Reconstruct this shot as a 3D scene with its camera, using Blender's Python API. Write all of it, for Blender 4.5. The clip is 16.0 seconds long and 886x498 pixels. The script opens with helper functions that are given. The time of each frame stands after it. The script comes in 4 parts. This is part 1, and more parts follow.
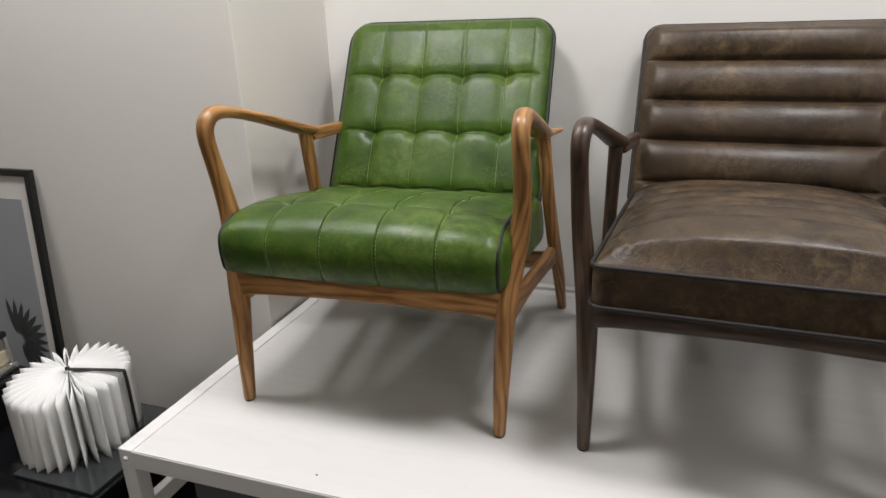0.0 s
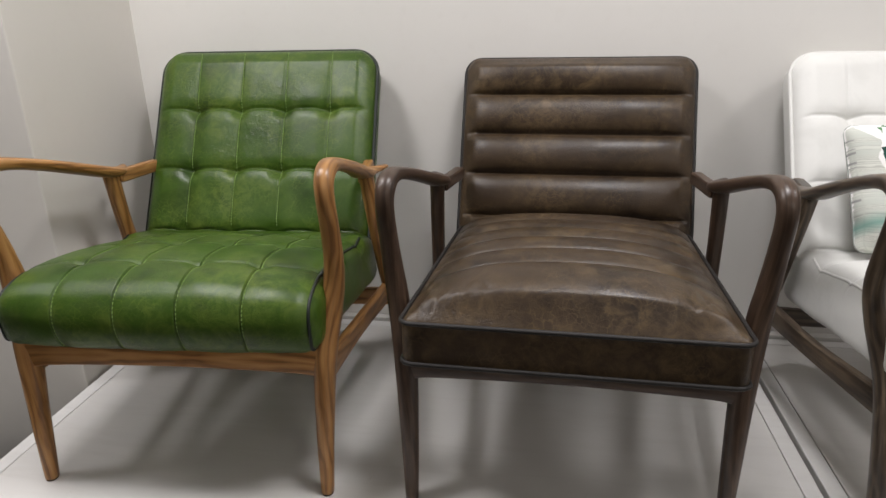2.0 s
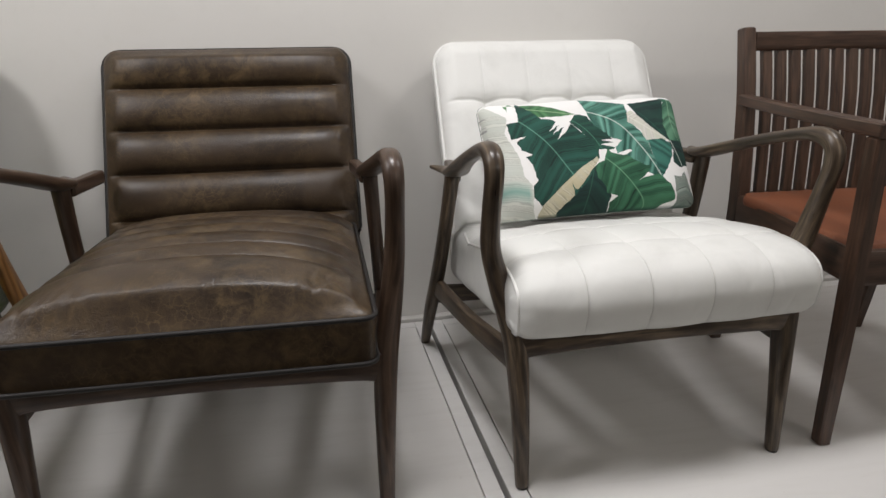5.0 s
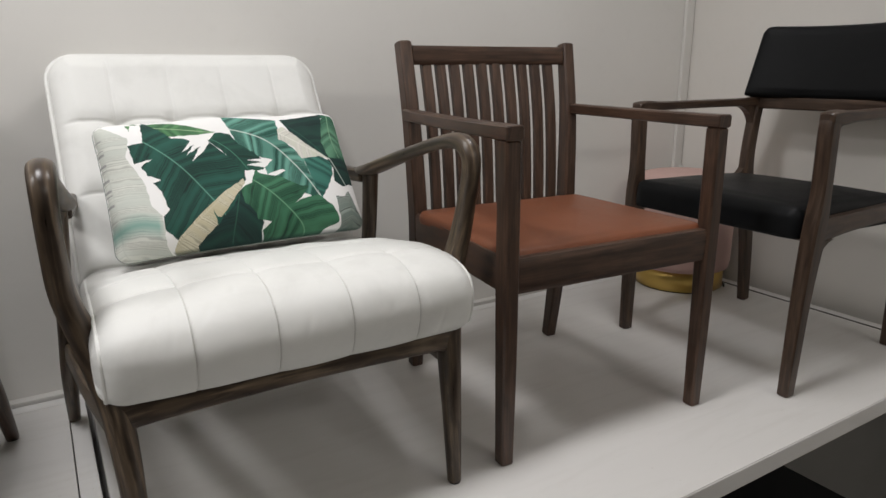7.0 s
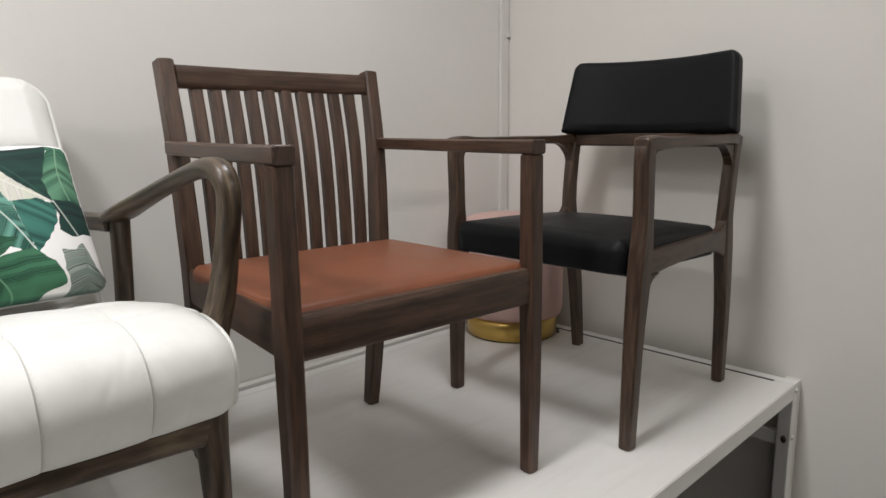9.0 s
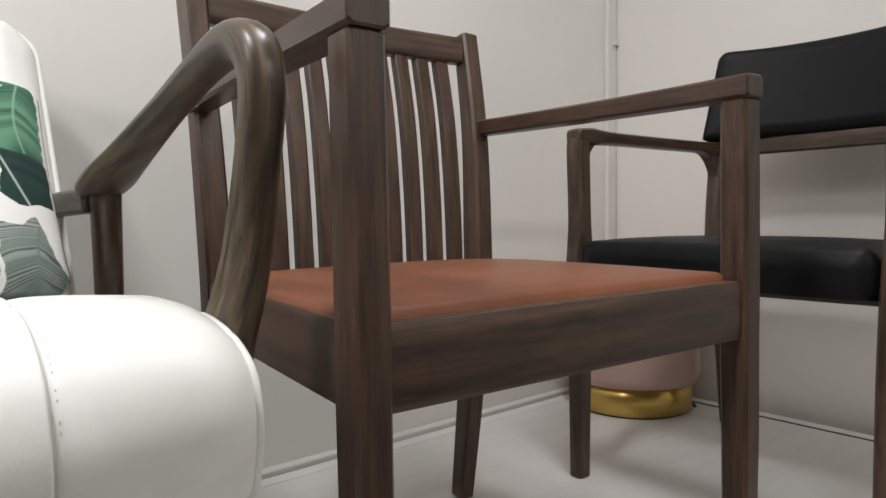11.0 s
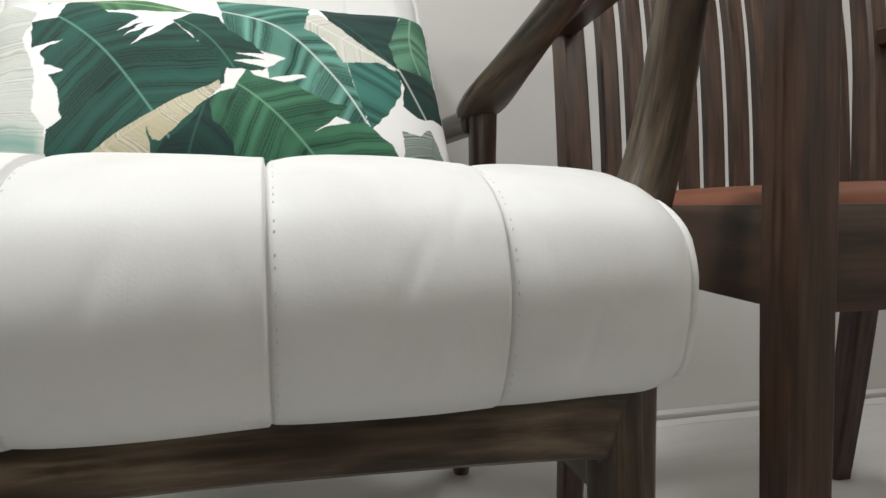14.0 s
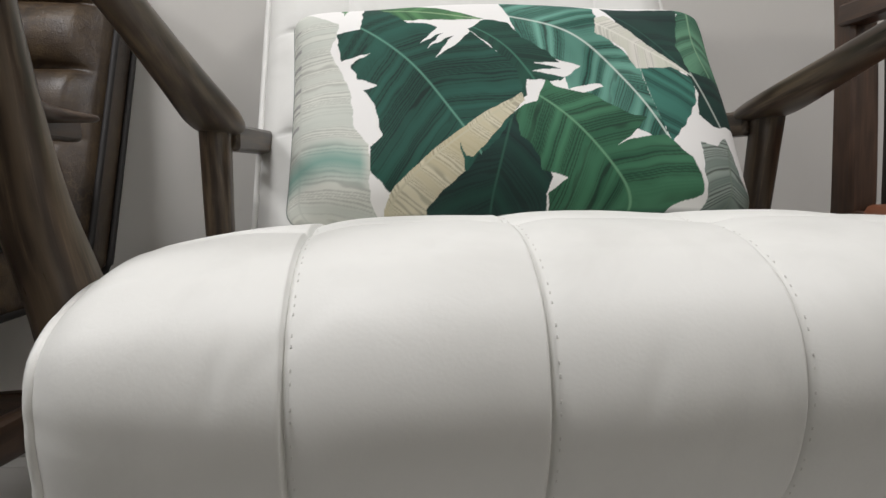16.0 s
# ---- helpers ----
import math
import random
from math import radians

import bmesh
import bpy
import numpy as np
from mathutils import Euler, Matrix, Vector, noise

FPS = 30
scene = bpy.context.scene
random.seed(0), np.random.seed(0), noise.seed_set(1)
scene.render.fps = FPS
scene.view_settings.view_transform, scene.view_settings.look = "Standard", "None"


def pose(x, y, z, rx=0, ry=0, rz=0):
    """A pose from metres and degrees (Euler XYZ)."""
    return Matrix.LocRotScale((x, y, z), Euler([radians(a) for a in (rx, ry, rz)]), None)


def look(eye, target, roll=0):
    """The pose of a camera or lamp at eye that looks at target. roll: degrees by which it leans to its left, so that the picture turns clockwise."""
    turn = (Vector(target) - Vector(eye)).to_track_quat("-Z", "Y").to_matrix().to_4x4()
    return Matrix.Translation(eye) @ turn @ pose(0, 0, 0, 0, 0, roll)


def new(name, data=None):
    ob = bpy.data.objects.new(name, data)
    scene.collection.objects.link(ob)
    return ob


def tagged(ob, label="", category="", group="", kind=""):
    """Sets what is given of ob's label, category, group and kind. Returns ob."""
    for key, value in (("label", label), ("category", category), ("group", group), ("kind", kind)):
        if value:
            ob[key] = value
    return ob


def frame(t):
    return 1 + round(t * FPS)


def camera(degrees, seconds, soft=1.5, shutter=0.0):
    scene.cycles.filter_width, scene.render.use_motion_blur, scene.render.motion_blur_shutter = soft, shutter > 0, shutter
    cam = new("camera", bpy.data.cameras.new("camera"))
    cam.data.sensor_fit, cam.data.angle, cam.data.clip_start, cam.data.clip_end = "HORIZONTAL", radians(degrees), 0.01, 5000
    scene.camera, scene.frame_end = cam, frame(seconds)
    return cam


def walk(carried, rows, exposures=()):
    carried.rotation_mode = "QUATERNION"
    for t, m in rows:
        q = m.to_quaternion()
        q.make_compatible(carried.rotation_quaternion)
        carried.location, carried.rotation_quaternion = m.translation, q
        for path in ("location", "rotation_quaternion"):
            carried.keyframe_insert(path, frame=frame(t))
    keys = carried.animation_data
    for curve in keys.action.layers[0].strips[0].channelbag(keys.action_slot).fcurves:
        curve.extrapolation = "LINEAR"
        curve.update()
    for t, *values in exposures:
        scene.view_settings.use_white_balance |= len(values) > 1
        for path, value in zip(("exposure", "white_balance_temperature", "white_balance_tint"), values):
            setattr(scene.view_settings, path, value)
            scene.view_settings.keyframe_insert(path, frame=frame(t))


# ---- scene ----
cam = camera(67.6, 16.0)
PATH = [
    (0, (0.833, 0.686, 1.497), (0.199, 2.459, 0.823), -2.0),
    (0.5, (0.841, 0.723, 1.552), (0.239, 2.507, 0.879), -1.5),
    (1, (0.871, 0.757, 1.572), (0.361, 2.57, 0.9), -1.3),
    (1.5, (0.911, 0.774, 1.576), (0.515, 2.613, 0.895), -1.3),
    (2, (0.945, 0.787, 1.573), (0.657, 2.645, 0.89), -1.3),
    (2.5, (0.966, 0.791, 1.575), (0.783, 2.66, 0.888), -1.2),
    (3, (0.994, 0.791, 1.569), (0.923, 2.669, 0.885), -1.1),
    (3.5, (1.032, 0.795, 1.565), (1.086, 2.674, 0.88), -0.9),
    (6, (1.335, 0.875, 1.443), (2.007, 2.661, 0.845), -0.4),
    (6.5, (1.421, 0.897, 1.427), (2.267, 2.614, 0.845), -0.2),
    (7, (1.502, 0.891, 1.418), (2.507, 2.539, 0.894), -0.3),
    (7.5, (1.515, 0.884, 1.421), (2.668, 2.442, 0.928), -0.2),
    (8, (1.551, 0.886, 1.408), (2.871, 2.31, 0.928), -0.0),
    (8.5, (1.661, 0.954, 1.379), (3.030, 2.332, 0.904), 0.3),
    (8.7, (1.691, 0.976, 1.363), (3.07, 2.361, 0.937), 0.1),
    (10.8, (1.93, 1.397, 1.18), (3.267, 2.881, 1.067), -0.5),
    (11, (1.946, 1.417, 1.158), (3.233, 2.945, 1.064), -0.7),
    (11.5, (1.966, 1.429, 1.107), (3.087, 3.084, 1.027), -0.7),
    (12, (1.964, 1.445, 1.082), (2.925, 3.198, 1.016), -0.9),
    (12.5, (1.929, 1.484, 1.073), (2.783, 3.291, 1.006), -0.9),
    (13, (1.909, 1.493, 1.072), (2.615, 3.362, 0.983), -0.9),
    (13.5, (1.903, 1.486, 1.07), (2.496, 3.393, 0.964), -0.9),
    (14, (1.89, 1.481, 1.079), (2.39, 3.413, 0.951), -0.7),
    (14.5, (1.847, 1.502, 1.088), (2.232, 3.458, 0.934), -0.6),
    (15, (1.802, 1.505, 1.089), (2.075, 3.475, 0.884), -0.3),
    (15.5, (1.758, 1.517, 1.112), (1.964, 3.49, 0.858), -0.3),
    (16, (1.694, 1.518, 1.15), (1.882, 3.488, 0.863), -0.2),
]
EXPOSURES = [(0, 0.14, 6500, 11), (2, -0.10, 6550, 12), (3.5, -0.22, 6550, 12), (6.5, -0.32, 6500, 10), (8.5, 0.02, 6500, 10), (11, 0.27, 6450, 9), (12, 0.24, 6430, 7.5), (13, 0.10, 6430, 7), (14.5, -0.06, 6450, 8), (16, -0.36, 6500, 10)]
walk(cam, [(t, look(eye, target, roll)) for t, eye, target, roll in PATH], EXPOSURES)

P = 0.65  # top of the display platform

# ---- world and light ----
world = bpy.data.worlds.new("shop_air")
scene.world = world
world.use_nodes = True
world.node_tree.nodes["Background"].inputs[0].default_value = (1.0, 0.96, 0.9, 1)
world.node_tree.nodes["Background"].inputs[1].default_value = 0.02


def ceiling_or_fill_lamp(x, y, size_x, size_y, watts, shape, colour):
    data = bpy.data.lights.new("ceiling_or_fill_light", "AREA")
    data.shape, data.size, data.size_y, data.energy, data.color = shape, size_x, size_y, watts, colour
    ob = new("ceiling_or_fill_light", data)
    ob.matrix_world = Matrix.Translation((x, y, 2.76))
    return ob


# downlights over the platform; the one at x -1.3 is fill for the left wall
for lx, watts in ((-1.3, 14), (-0.1, 23), (1.25, 22), (2.6, 14)):
    ceiling_or_fill_lamp(lx, 1.75, 0.42, 0.42, watts, "DISK", (0.985, 0.972, 0.985))
# unseen fill lamps, added to brighten chair fronts and walls
for lx, watts in ((-1.4, 11), (1.2, 8), (3.0, 27)):
    ceiling_or_fill_lamp(lx, -1.0, 1.2, 0.6, watts, "RECTANGLE", (1.0, 0.955, 0.90))


# ---- materials ----
def material(name, colour, rough=0.5, metal=0.0):
    m = bpy.data.materials.new(name)
    m.use_nodes = True
    b = m.node_tree.nodes["Principled BSDF"]
    b.inputs["Base Color"].default_value = (*colour, 1)
    b.inputs["Roughness"].default_value = rough
    b.inputs["Metallic"].default_value = metal
    return m, m.node_tree, b


def add(tree, kind, **values):
    n = tree.nodes.new(kind)
    for key, v in values.items():
        n.inputs[key].default_value = v
    return n


def noise_of(tree, coords, scale, detail=4.0, rough=0.55, distort=0.0):
    n = add(tree, "ShaderNodeTexNoise", Scale=scale, Detail=detail, Roughness=rough, Distortion=distort)
    tree.links.new(coords, n.inputs["Vector"])
    return n.outputs["Fac"]


def ramp_of(tree, fac, stops):
    r = tree.nodes.new("ShaderNodeValToRGB")
    els = r.color_ramp.elements
    while len(els) < len(stops):
        els.new(0.5)
    for e, (at, c) in zip(els, stops):
        e.position = at
        e.color = (*c, 1) if len(c) == 3 else c
    tree.links.new(fac, r.inputs["Fac"])
    return r.outputs["Color"]


def mix_of(tree, fac, a, b, mode="MIX"):
    m = tree.nodes.new("ShaderNodeMix")
    m.data_type, m.blend_type = "RGBA", mode
    for slot, v in ((0, fac), (6, a), (7, b)):
        if hasattr(v, "is_output"):
            tree.links.new(v, m.inputs[slot])
        else:
            m.inputs[slot].default_value = v if slot == 0 else (*v, 1)
    return m.outputs[2]


def bump_of(tree, height, strength, distance, normal=None):
    b = add(tree, "ShaderNodeBump", Strength=strength, Distance=distance)
    tree.links.new(height, b.inputs["Height"])
    if normal is not None:
        tree.links.new(normal, b.inputs["Normal"])
    return b.outputs["Normal"]


def range_of(tree, fac, lo, hi, a=0.0, b=1.0):
    n = add(tree, "ShaderNodeMapRange")
    for i, v in ((1, a), (2, b), (3, lo), (4, hi)):
        n.inputs[i].default_value = v
    tree.links.new(fac, n.inputs[0])
    return n.outputs[0]


def leather(name, deep, mid, worn, rough=(0.34, 0.52), grain=0.25, scuff=0.55, crease=0.25, gloss=0.4, crackle=0.0):
    """Leather with cloudy dye, pale scuffs, pebbled grain and fine creases."""
    m, t, b = material(name, mid)
    c = t.nodes.new("ShaderNodeTexCoord").outputs["Object"]
    cloud = noise_of(t, c, 9.0, 5.0, 0.6, 0.4)
    base = ramp_of(t, cloud, [(0.32, deep), (0.52, mid), (0.72, mid)])
    streak = noise_of(t, c, 30.0, 9.0, 0.75, 0.7)
    patch = noise_of(t, c, 6.0, 3.0, 0.55)
    both = t.nodes.new("ShaderNodeMath")
    both.operation = "MULTIPLY"
    t.links.new(range_of(t, streak, 0.0, 0.8, 0.42, 0.70), both.inputs[0])
    t.links.new(range_of(t, patch, 0.0, scuff, 0.36, 0.62), both.inputs[1])
    skin = mix_of(t, both.outputs[0], base, worn)
    if crackle:
        # pale hairlines where the finish has broken along the folds
        warp = t.nodes.new("ShaderNodeVectorMath")
        warp.operation = "MULTIPLY_ADD"
        warp.inputs[1].default_value = (0.02, 0.02, 0.02)
        wn = add(t, "ShaderNodeTexNoise", Scale=26.0, Detail=5.0, Roughness=0.65)
        t.links.new(c, wn.inputs["Vector"])
        t.links.new(wn.outputs["Color"], warp.inputs[0])
        t.links.new(c, warp.inputs[2])
        cell = add(t, "ShaderNodeTexVoronoi", Scale=75.0)
        cell.feature = "DISTANCE_TO_EDGE"
        t.links.new(warp.outputs[0], cell.inputs["Vector"])
        hair = t.nodes.new("ShaderNodeMath")
        hair.operation = "MULTIPLY"
        t.links.new(range_of(t, cell.outputs["Distance"], crackle, 0.0, 0.0, 0.055), hair.inputs[0])
        t.links.new(range_of(t, noise_of(t, c, 11.0, 4.0, 0.6), 0.0, 1.0, 0.44, 0.62), hair.inputs[1])
        skin = mix_of(t, hair.outputs[0], skin, worn)
    t.links.new(skin, b.inputs["Base Color"])
    t.links.new(range_of(t, cloud, rough[0], rough[1], 0.3, 0.7), b.inputs["Roughness"])
    v = add(t, "ShaderNodeTexVoronoi", Scale=520.0)
    t.links.new(c, v.inputs["Vector"])
    n1 = bump_of(t, v.outputs["Distance"], grain, 0.0006)
    where = t.nodes.new("ShaderNodeMath")
    where.operation = "MULTIPLY"
    t.links.new(noise_of(t, c, 60.0, 6.0, 0.65, 2.5), where.inputs[0])
    t.links.new(range_of(t, noise_of(t, c, 7.0, 2.0), 0.1, 1.0, 0.45, 0.65), where.inputs[1])
    n2 = bump_of(t, where.outputs[0], crease, 0.003, n1)
    b.inputs["Specular IOR Level"].default_value = gloss
    t.links.new(n2, b.inputs["Normal"])
    return m


def timber(name, dark, mid, light, rough=0.42, fine=1.0, cathedral=0.5, rings=(6.0, 13.0)):
    """Timber whose grain runs along the first UV axis."""
    m, t, b = material(name, mid, rough)
    uv = t.nodes.new("ShaderNodeTexCoord").outputs["UV"]
    info = t.nodes.new("ShaderNodeObjectInfo").outputs["Random"]
    shift = t.nodes.new("ShaderNodeVectorMath")
    shift.operation = "ADD"
    t.links.new(uv, shift.inputs[0])
    comb = t.nodes.new("ShaderNodeCombineXYZ")
    mul = t.nodes.new("ShaderNodeMath")
    mul.operation = "MULTIPLY"
    mul.inputs[1].default_value = 7.0
    t.links.new(info, mul.inputs[0])
    for i in range(3):
        t.links.new(mul.outputs[0], comb.inputs[i])
    t.links.new(comb.outputs[0], shift.inputs[1])
    st = add(t, "ShaderNodeMapping")
    st.inputs["Scale"].default_value = (4.0, 85.0 * fine, 85.0 * fine)
    t.links.new(shift.outputs[0], st.inputs["Vector"])
    pores = noise_of(t, st.outputs[0], 2.2, 6.0, 0.65, 0.2)
    sl = add(t, "ShaderNodeMapping")
    sl.inputs["Scale"].default_value = (rings[0], rings[1], rings[1])
    t.links.new(shift.outputs[0], sl.inputs["Vector"])
    w = add(t, "ShaderNodeTexWave", Scale=1.1, Distortion=13.0, Detail=3.0)
    w.inputs["Detail Scale"].default_value = 0.8
    w.bands_direction = "Y"
    t.links.new(sl.outputs[0], w.inputs["Vector"])
    growth = ramp_of(t, w.outputs["Fac"], [(0.08, dark), (0.32, mid), (1.0, light)])
    fibre = ramp_of(t, pores, [(0.3, dark), (0.5, mid), (0.74, light)])
    col = mix_of(t, cathedral, fibre, growth)
    tone = noise_of(t, shift.outputs[0], 5.0, 2.0)
    t.links.new(mix_of(t, range_of(t, tone, 0.0, 0.35, 0.45, 0.7), col, dark), b.inputs["Base Color"])
    t.links.new(range_of(t, pores, rough - 0.07, rough + 0.1, 0.3, 0.7), b.inputs["Roughness"])
    t.links.new(bump_of(t, pores, 0.12, 0.001), b.inputs["Normal"])
    return m


def plaster(name, colour, dirt, rough=0.75, scale=1.3, bump=0.08):
    m, t, b = material(name, colour, rough)
    c = t.nodes.new("ShaderNodeTexCoord").outputs["Object"]
    big = noise_of(t, c, scale, 4.0, 0.5)
    small = noise_of(t, c, 24.0, 5.0, 0.6)
    k = mix_of(t, range_of(t, big, 0.0, 0.5, 0.45, 0.8), colour, dirt)
    t.links.new(mix_of(t, range_of(t, small, 0.0, 0.25, 0.55, 0.8), k, dirt), b.inputs["Base Color"])
    t.links.new(bump_of(t, noise_of(t, c, 160.0, 3.0), bump, 0.001), b.inputs["Normal"])
    return m


def lacquer(name, colour, dirt, rough=0.38):
    """White lacquered board and steel, with faint smears and rubbed spots."""
    m, t, b = material(name, colour, rough)
    c = t.nodes.new("ShaderNodeTexCoord").outputs["Object"]
    st = add(t, "ShaderNodeMapping")
    st.inputs["Scale"].default_value = (1.0, 7.0, 3.0)
    t.links.new(c, st.inputs["Vector"])
    smear = noise_of(t, st.outputs[0], 3.5, 5.0, 0.6, 0.6)
    spots = noise_of(t, c, 70.0, 3.0, 0.5)
    k = mix_of(t, range_of(t, smear, 0.0, 0.45, 0.5, 0.8), colour, dirt)
    t.links.new(mix_of(t, range_of(t, spots, 0.0, 0.5, 0.70, 0.8), k, dirt), b.inputs["Base Color"])
    t.links.new(range_of(t, smear, rough, rough + 0.18, 0.35, 0.7), b.inputs["Roughness"])
    t.links.new(bump_of(t, noise_of(t, c, 220.0, 2.0), 0.05, 0.0006), b.inputs["Normal"])
    return m


GREEN = leather("green_leather", (0.017, 0.041, 0.004), (0.034, 0.076, 0.006), (0.15, 0.20, 0.037), (0.29, 0.41), 0.3, 0.8, 0.45, 0.32, 0.5)
BROWN = leather("brown_leather", (0.015, 0.0095, 0.006), (0.040, 0.0255, 0.0145), (0.165, 0.112, 0.056), (0.31, 0.43), 0.28, 0.8, 0.4, 0.36, 0.35)
WHITE = leather("white_leather", (0.66, 0.66, 0.63), (0.72, 0.72, 0.69), (0.78, 0.78, 0.75), (0.46, 0.57), 0.05, 0.3, 0.07, 0.32)
TAN = leather("tan_leather", (0.15, 0.050, 0.022), (0.185, 0.062, 0.028), (0.22, 0.080, 0.038), (0.40, 0.5), 0.15, 0.25, 0.06)
BLACK = leather("black_vinyl", (0.003, 0.0035, 0.004), (0.005, 0.0055, 0.006), (0.011, 0.011, 0.012), (0.42, 0.52), 0.15, 0.3, 0.08, 0.17)
OAK = timber("honey_ash_wood", (0.105, 0.042, 0.011), (0.32, 0.148, 0.043), (0.47, 0.255, 0.095), 0.34, 0.8, 0.5, (4.0, 17.0))
WALNUT = timber("dark_walnut_wood", (0.018, 0.012, 0.008), (0.054, 0.036, 0.023), (0.21, 0.155, 0.10), 0.34, 0.7, 0.25)
UMBER = timber("umber_stained_wood", (0.021, 0.012, 0.0075), (0.049, 0.028, 0.0175), (0.12, 0.075, 0.047), 0.36, 1.0, 0.22)
SEPIA = timber("red_brown_stained_wood", (0.022, 0.0115, 0.0075), (0.056, 0.030, 0.0185), (0.115, 0.064, 0.040), 0.36, 1.1, 0.2)
WALL = plaster("warm_white_wall_paint", (0.70, 0.685, 0.65), (0.62, 0.60, 0.56))
GREYWALL = plaster("pale_grey_wall_paint", (0.68, 0.655, 0.61), (0.6, 0.575, 0.53))
CEIL = plaster("white_ceiling_paint", (0.8, 0.79, 0.77), (0.74, 0.73, 0.7))
BOARD = lacquer("white_lacquered_board", (0.67, 0.655, 0.63), (0.57, 0.55, 0.515))
STEEL = lacquer("white_coated_steel", (0.72, 0.71, 0.69), (0.55, 0.53, 0.5), 0.4)
GROOVE = material("dark_joint_gap", (0.05, 0.045, 0.04), 0.8)[0]
CARPET = plaster("black_floor_vinyl", (0.010, 0.010, 0.011), (0.02, 0.02, 0.02), 0.5, 3.0, 0.2)
GREENPIPE = material("dark_green_leather_piping", (0.006, 0.011, 0.006), 0.62)[0]
BROWNPIPE = material("black_brown_leather_piping", (0.009, 0.007, 0.006), 0.6)[0]
THREADG = material("pale_green_thread", (0.26, 0.38, 0.12), 0.8)[0]
THREADW = material("white_thread", (0.72, 0.72, 0.69), 0.7)[0]
HOLE = material("needle_hole", (0.60, 0.59, 0.56), 0.8)[0]
RUBBER = material("black_rubber", (0.012, 0.011, 0.010), 0.7)[0]
GOLD = material("brushed_brass", (0.62, 0.43, 0.13), 0.3, 1.0)[0]
CHROME = material("chromed_metal", (0.7, 0.7, 0.7), 0.22, 1.0)[0]
PINK = plaster("blush_velvet", (0.56, 0.38, 0.34), (0.47, 0.31, 0.28), 0.9, 9.0, 0.3)
PAPER = plaster("white_pleated_paper", (0.80, 0.80, 0.78), (0.74, 0.74, 0.72), 0.7, 9.0, 0.1)
GLOSSBLACK = material("black_gloss_lacquer", (0.006, 0.006, 0.007), 0.12)[0]
SMOKED = material("smoked_glass", (0.035, 0.04, 0.04), 0.08)[0]
FRAMEBLACK = material("black_frame_wood", (0.008, 0.008, 0.008), 0.4)[0]
MOUNT = material("cream_picture_mount", (0.60, 0.57, 0.53), 0.85)[0]
PRINTGREY = material("grey_print_paper", (0.27, 0.275, 0.285), 0.8)[0]
PRINTDARK = material("charcoal_print_ink", (0.035, 0.037, 0.036), 0.8)[0]
STRAP = material("black_elastic_strap", (0.014, 0.011, 0.010), 0.6)[0]
CREAM = material("cream_leatherette", (0.45, 0.40, 0.28), 0.5)[0]
CABLE = material("brown_cable", (0.03, 0.022, 0.018), 0.5)[0]
GREYPLASTIC = plaster("off_white_trunking", (0.66, 0.645, 0.61), (0.58, 0.56, 0.52), 0.55)


# ---- mesh helpers ----
def mesh_of(name, verts, faces, smooth=True, uvs=None):
    me = bpy.data.meshes.new(name)
    me.from_pydata([tuple(v) for v in verts], [], faces)
    if uvs is not None:
        layer = me.uv_layers.new(name="UVMap")
        for loop in me.loops:
            layer.data[loop.index].uv = uvs[loop.vertex_index]
    if smooth:
        me.polygons.foreach_set("use_smooth", [True] * len(me.polygons))
    bm = bmesh.new()
    bm.from_mesh(me)
    bmesh.ops.recalc_face_normals(bm, faces=bm.faces)
    bm.to_mesh(me)
    bm.free()
    return me


def part(name, me, mat, parent, label=""):
    ob = new(name, me)
    if mat is not None:
        me.materials.append(mat)
    ob.parent = parent
    if label:
        ob["label"] = label
    return ob


def thing(name, x, y, z, yaw, label, category, group=""):
    ob = new(name)
    ob.empty_display_size = 0.1
    ob.matrix_world = pose(x, y, z, 0, 0, yaw)
    return tagged(ob, label, category, group)


def curve_points(pts, per=8, closed=False):
    """Catmull-Rom through rows of numbers."""
    p = np.array(pts, float)
    n = len(p)
    out = []
    for i in range(n if closed else n - 1):
        if closed:
            a, b, c, d = p[i - 1], p[i], p[(i + 1) % n], p[(i + 2) % n]
        else:
            b, c = p[i], p[i + 1]
            a = p[i - 1] if i else 2 * b - c
            d = p[i + 2] if i + 2 < n else 2 * c - b
        for k in range(per):
            t = k / per
            out.append(0.5 * (2 * b + (c - a) * t + (2 * a - 5 * b + 4 * c - d) * t * t + (3 * b - a - 3 * c + d) * t ** 3))
    if not closed:
        out.append(p[-1])
    return np.array(out)


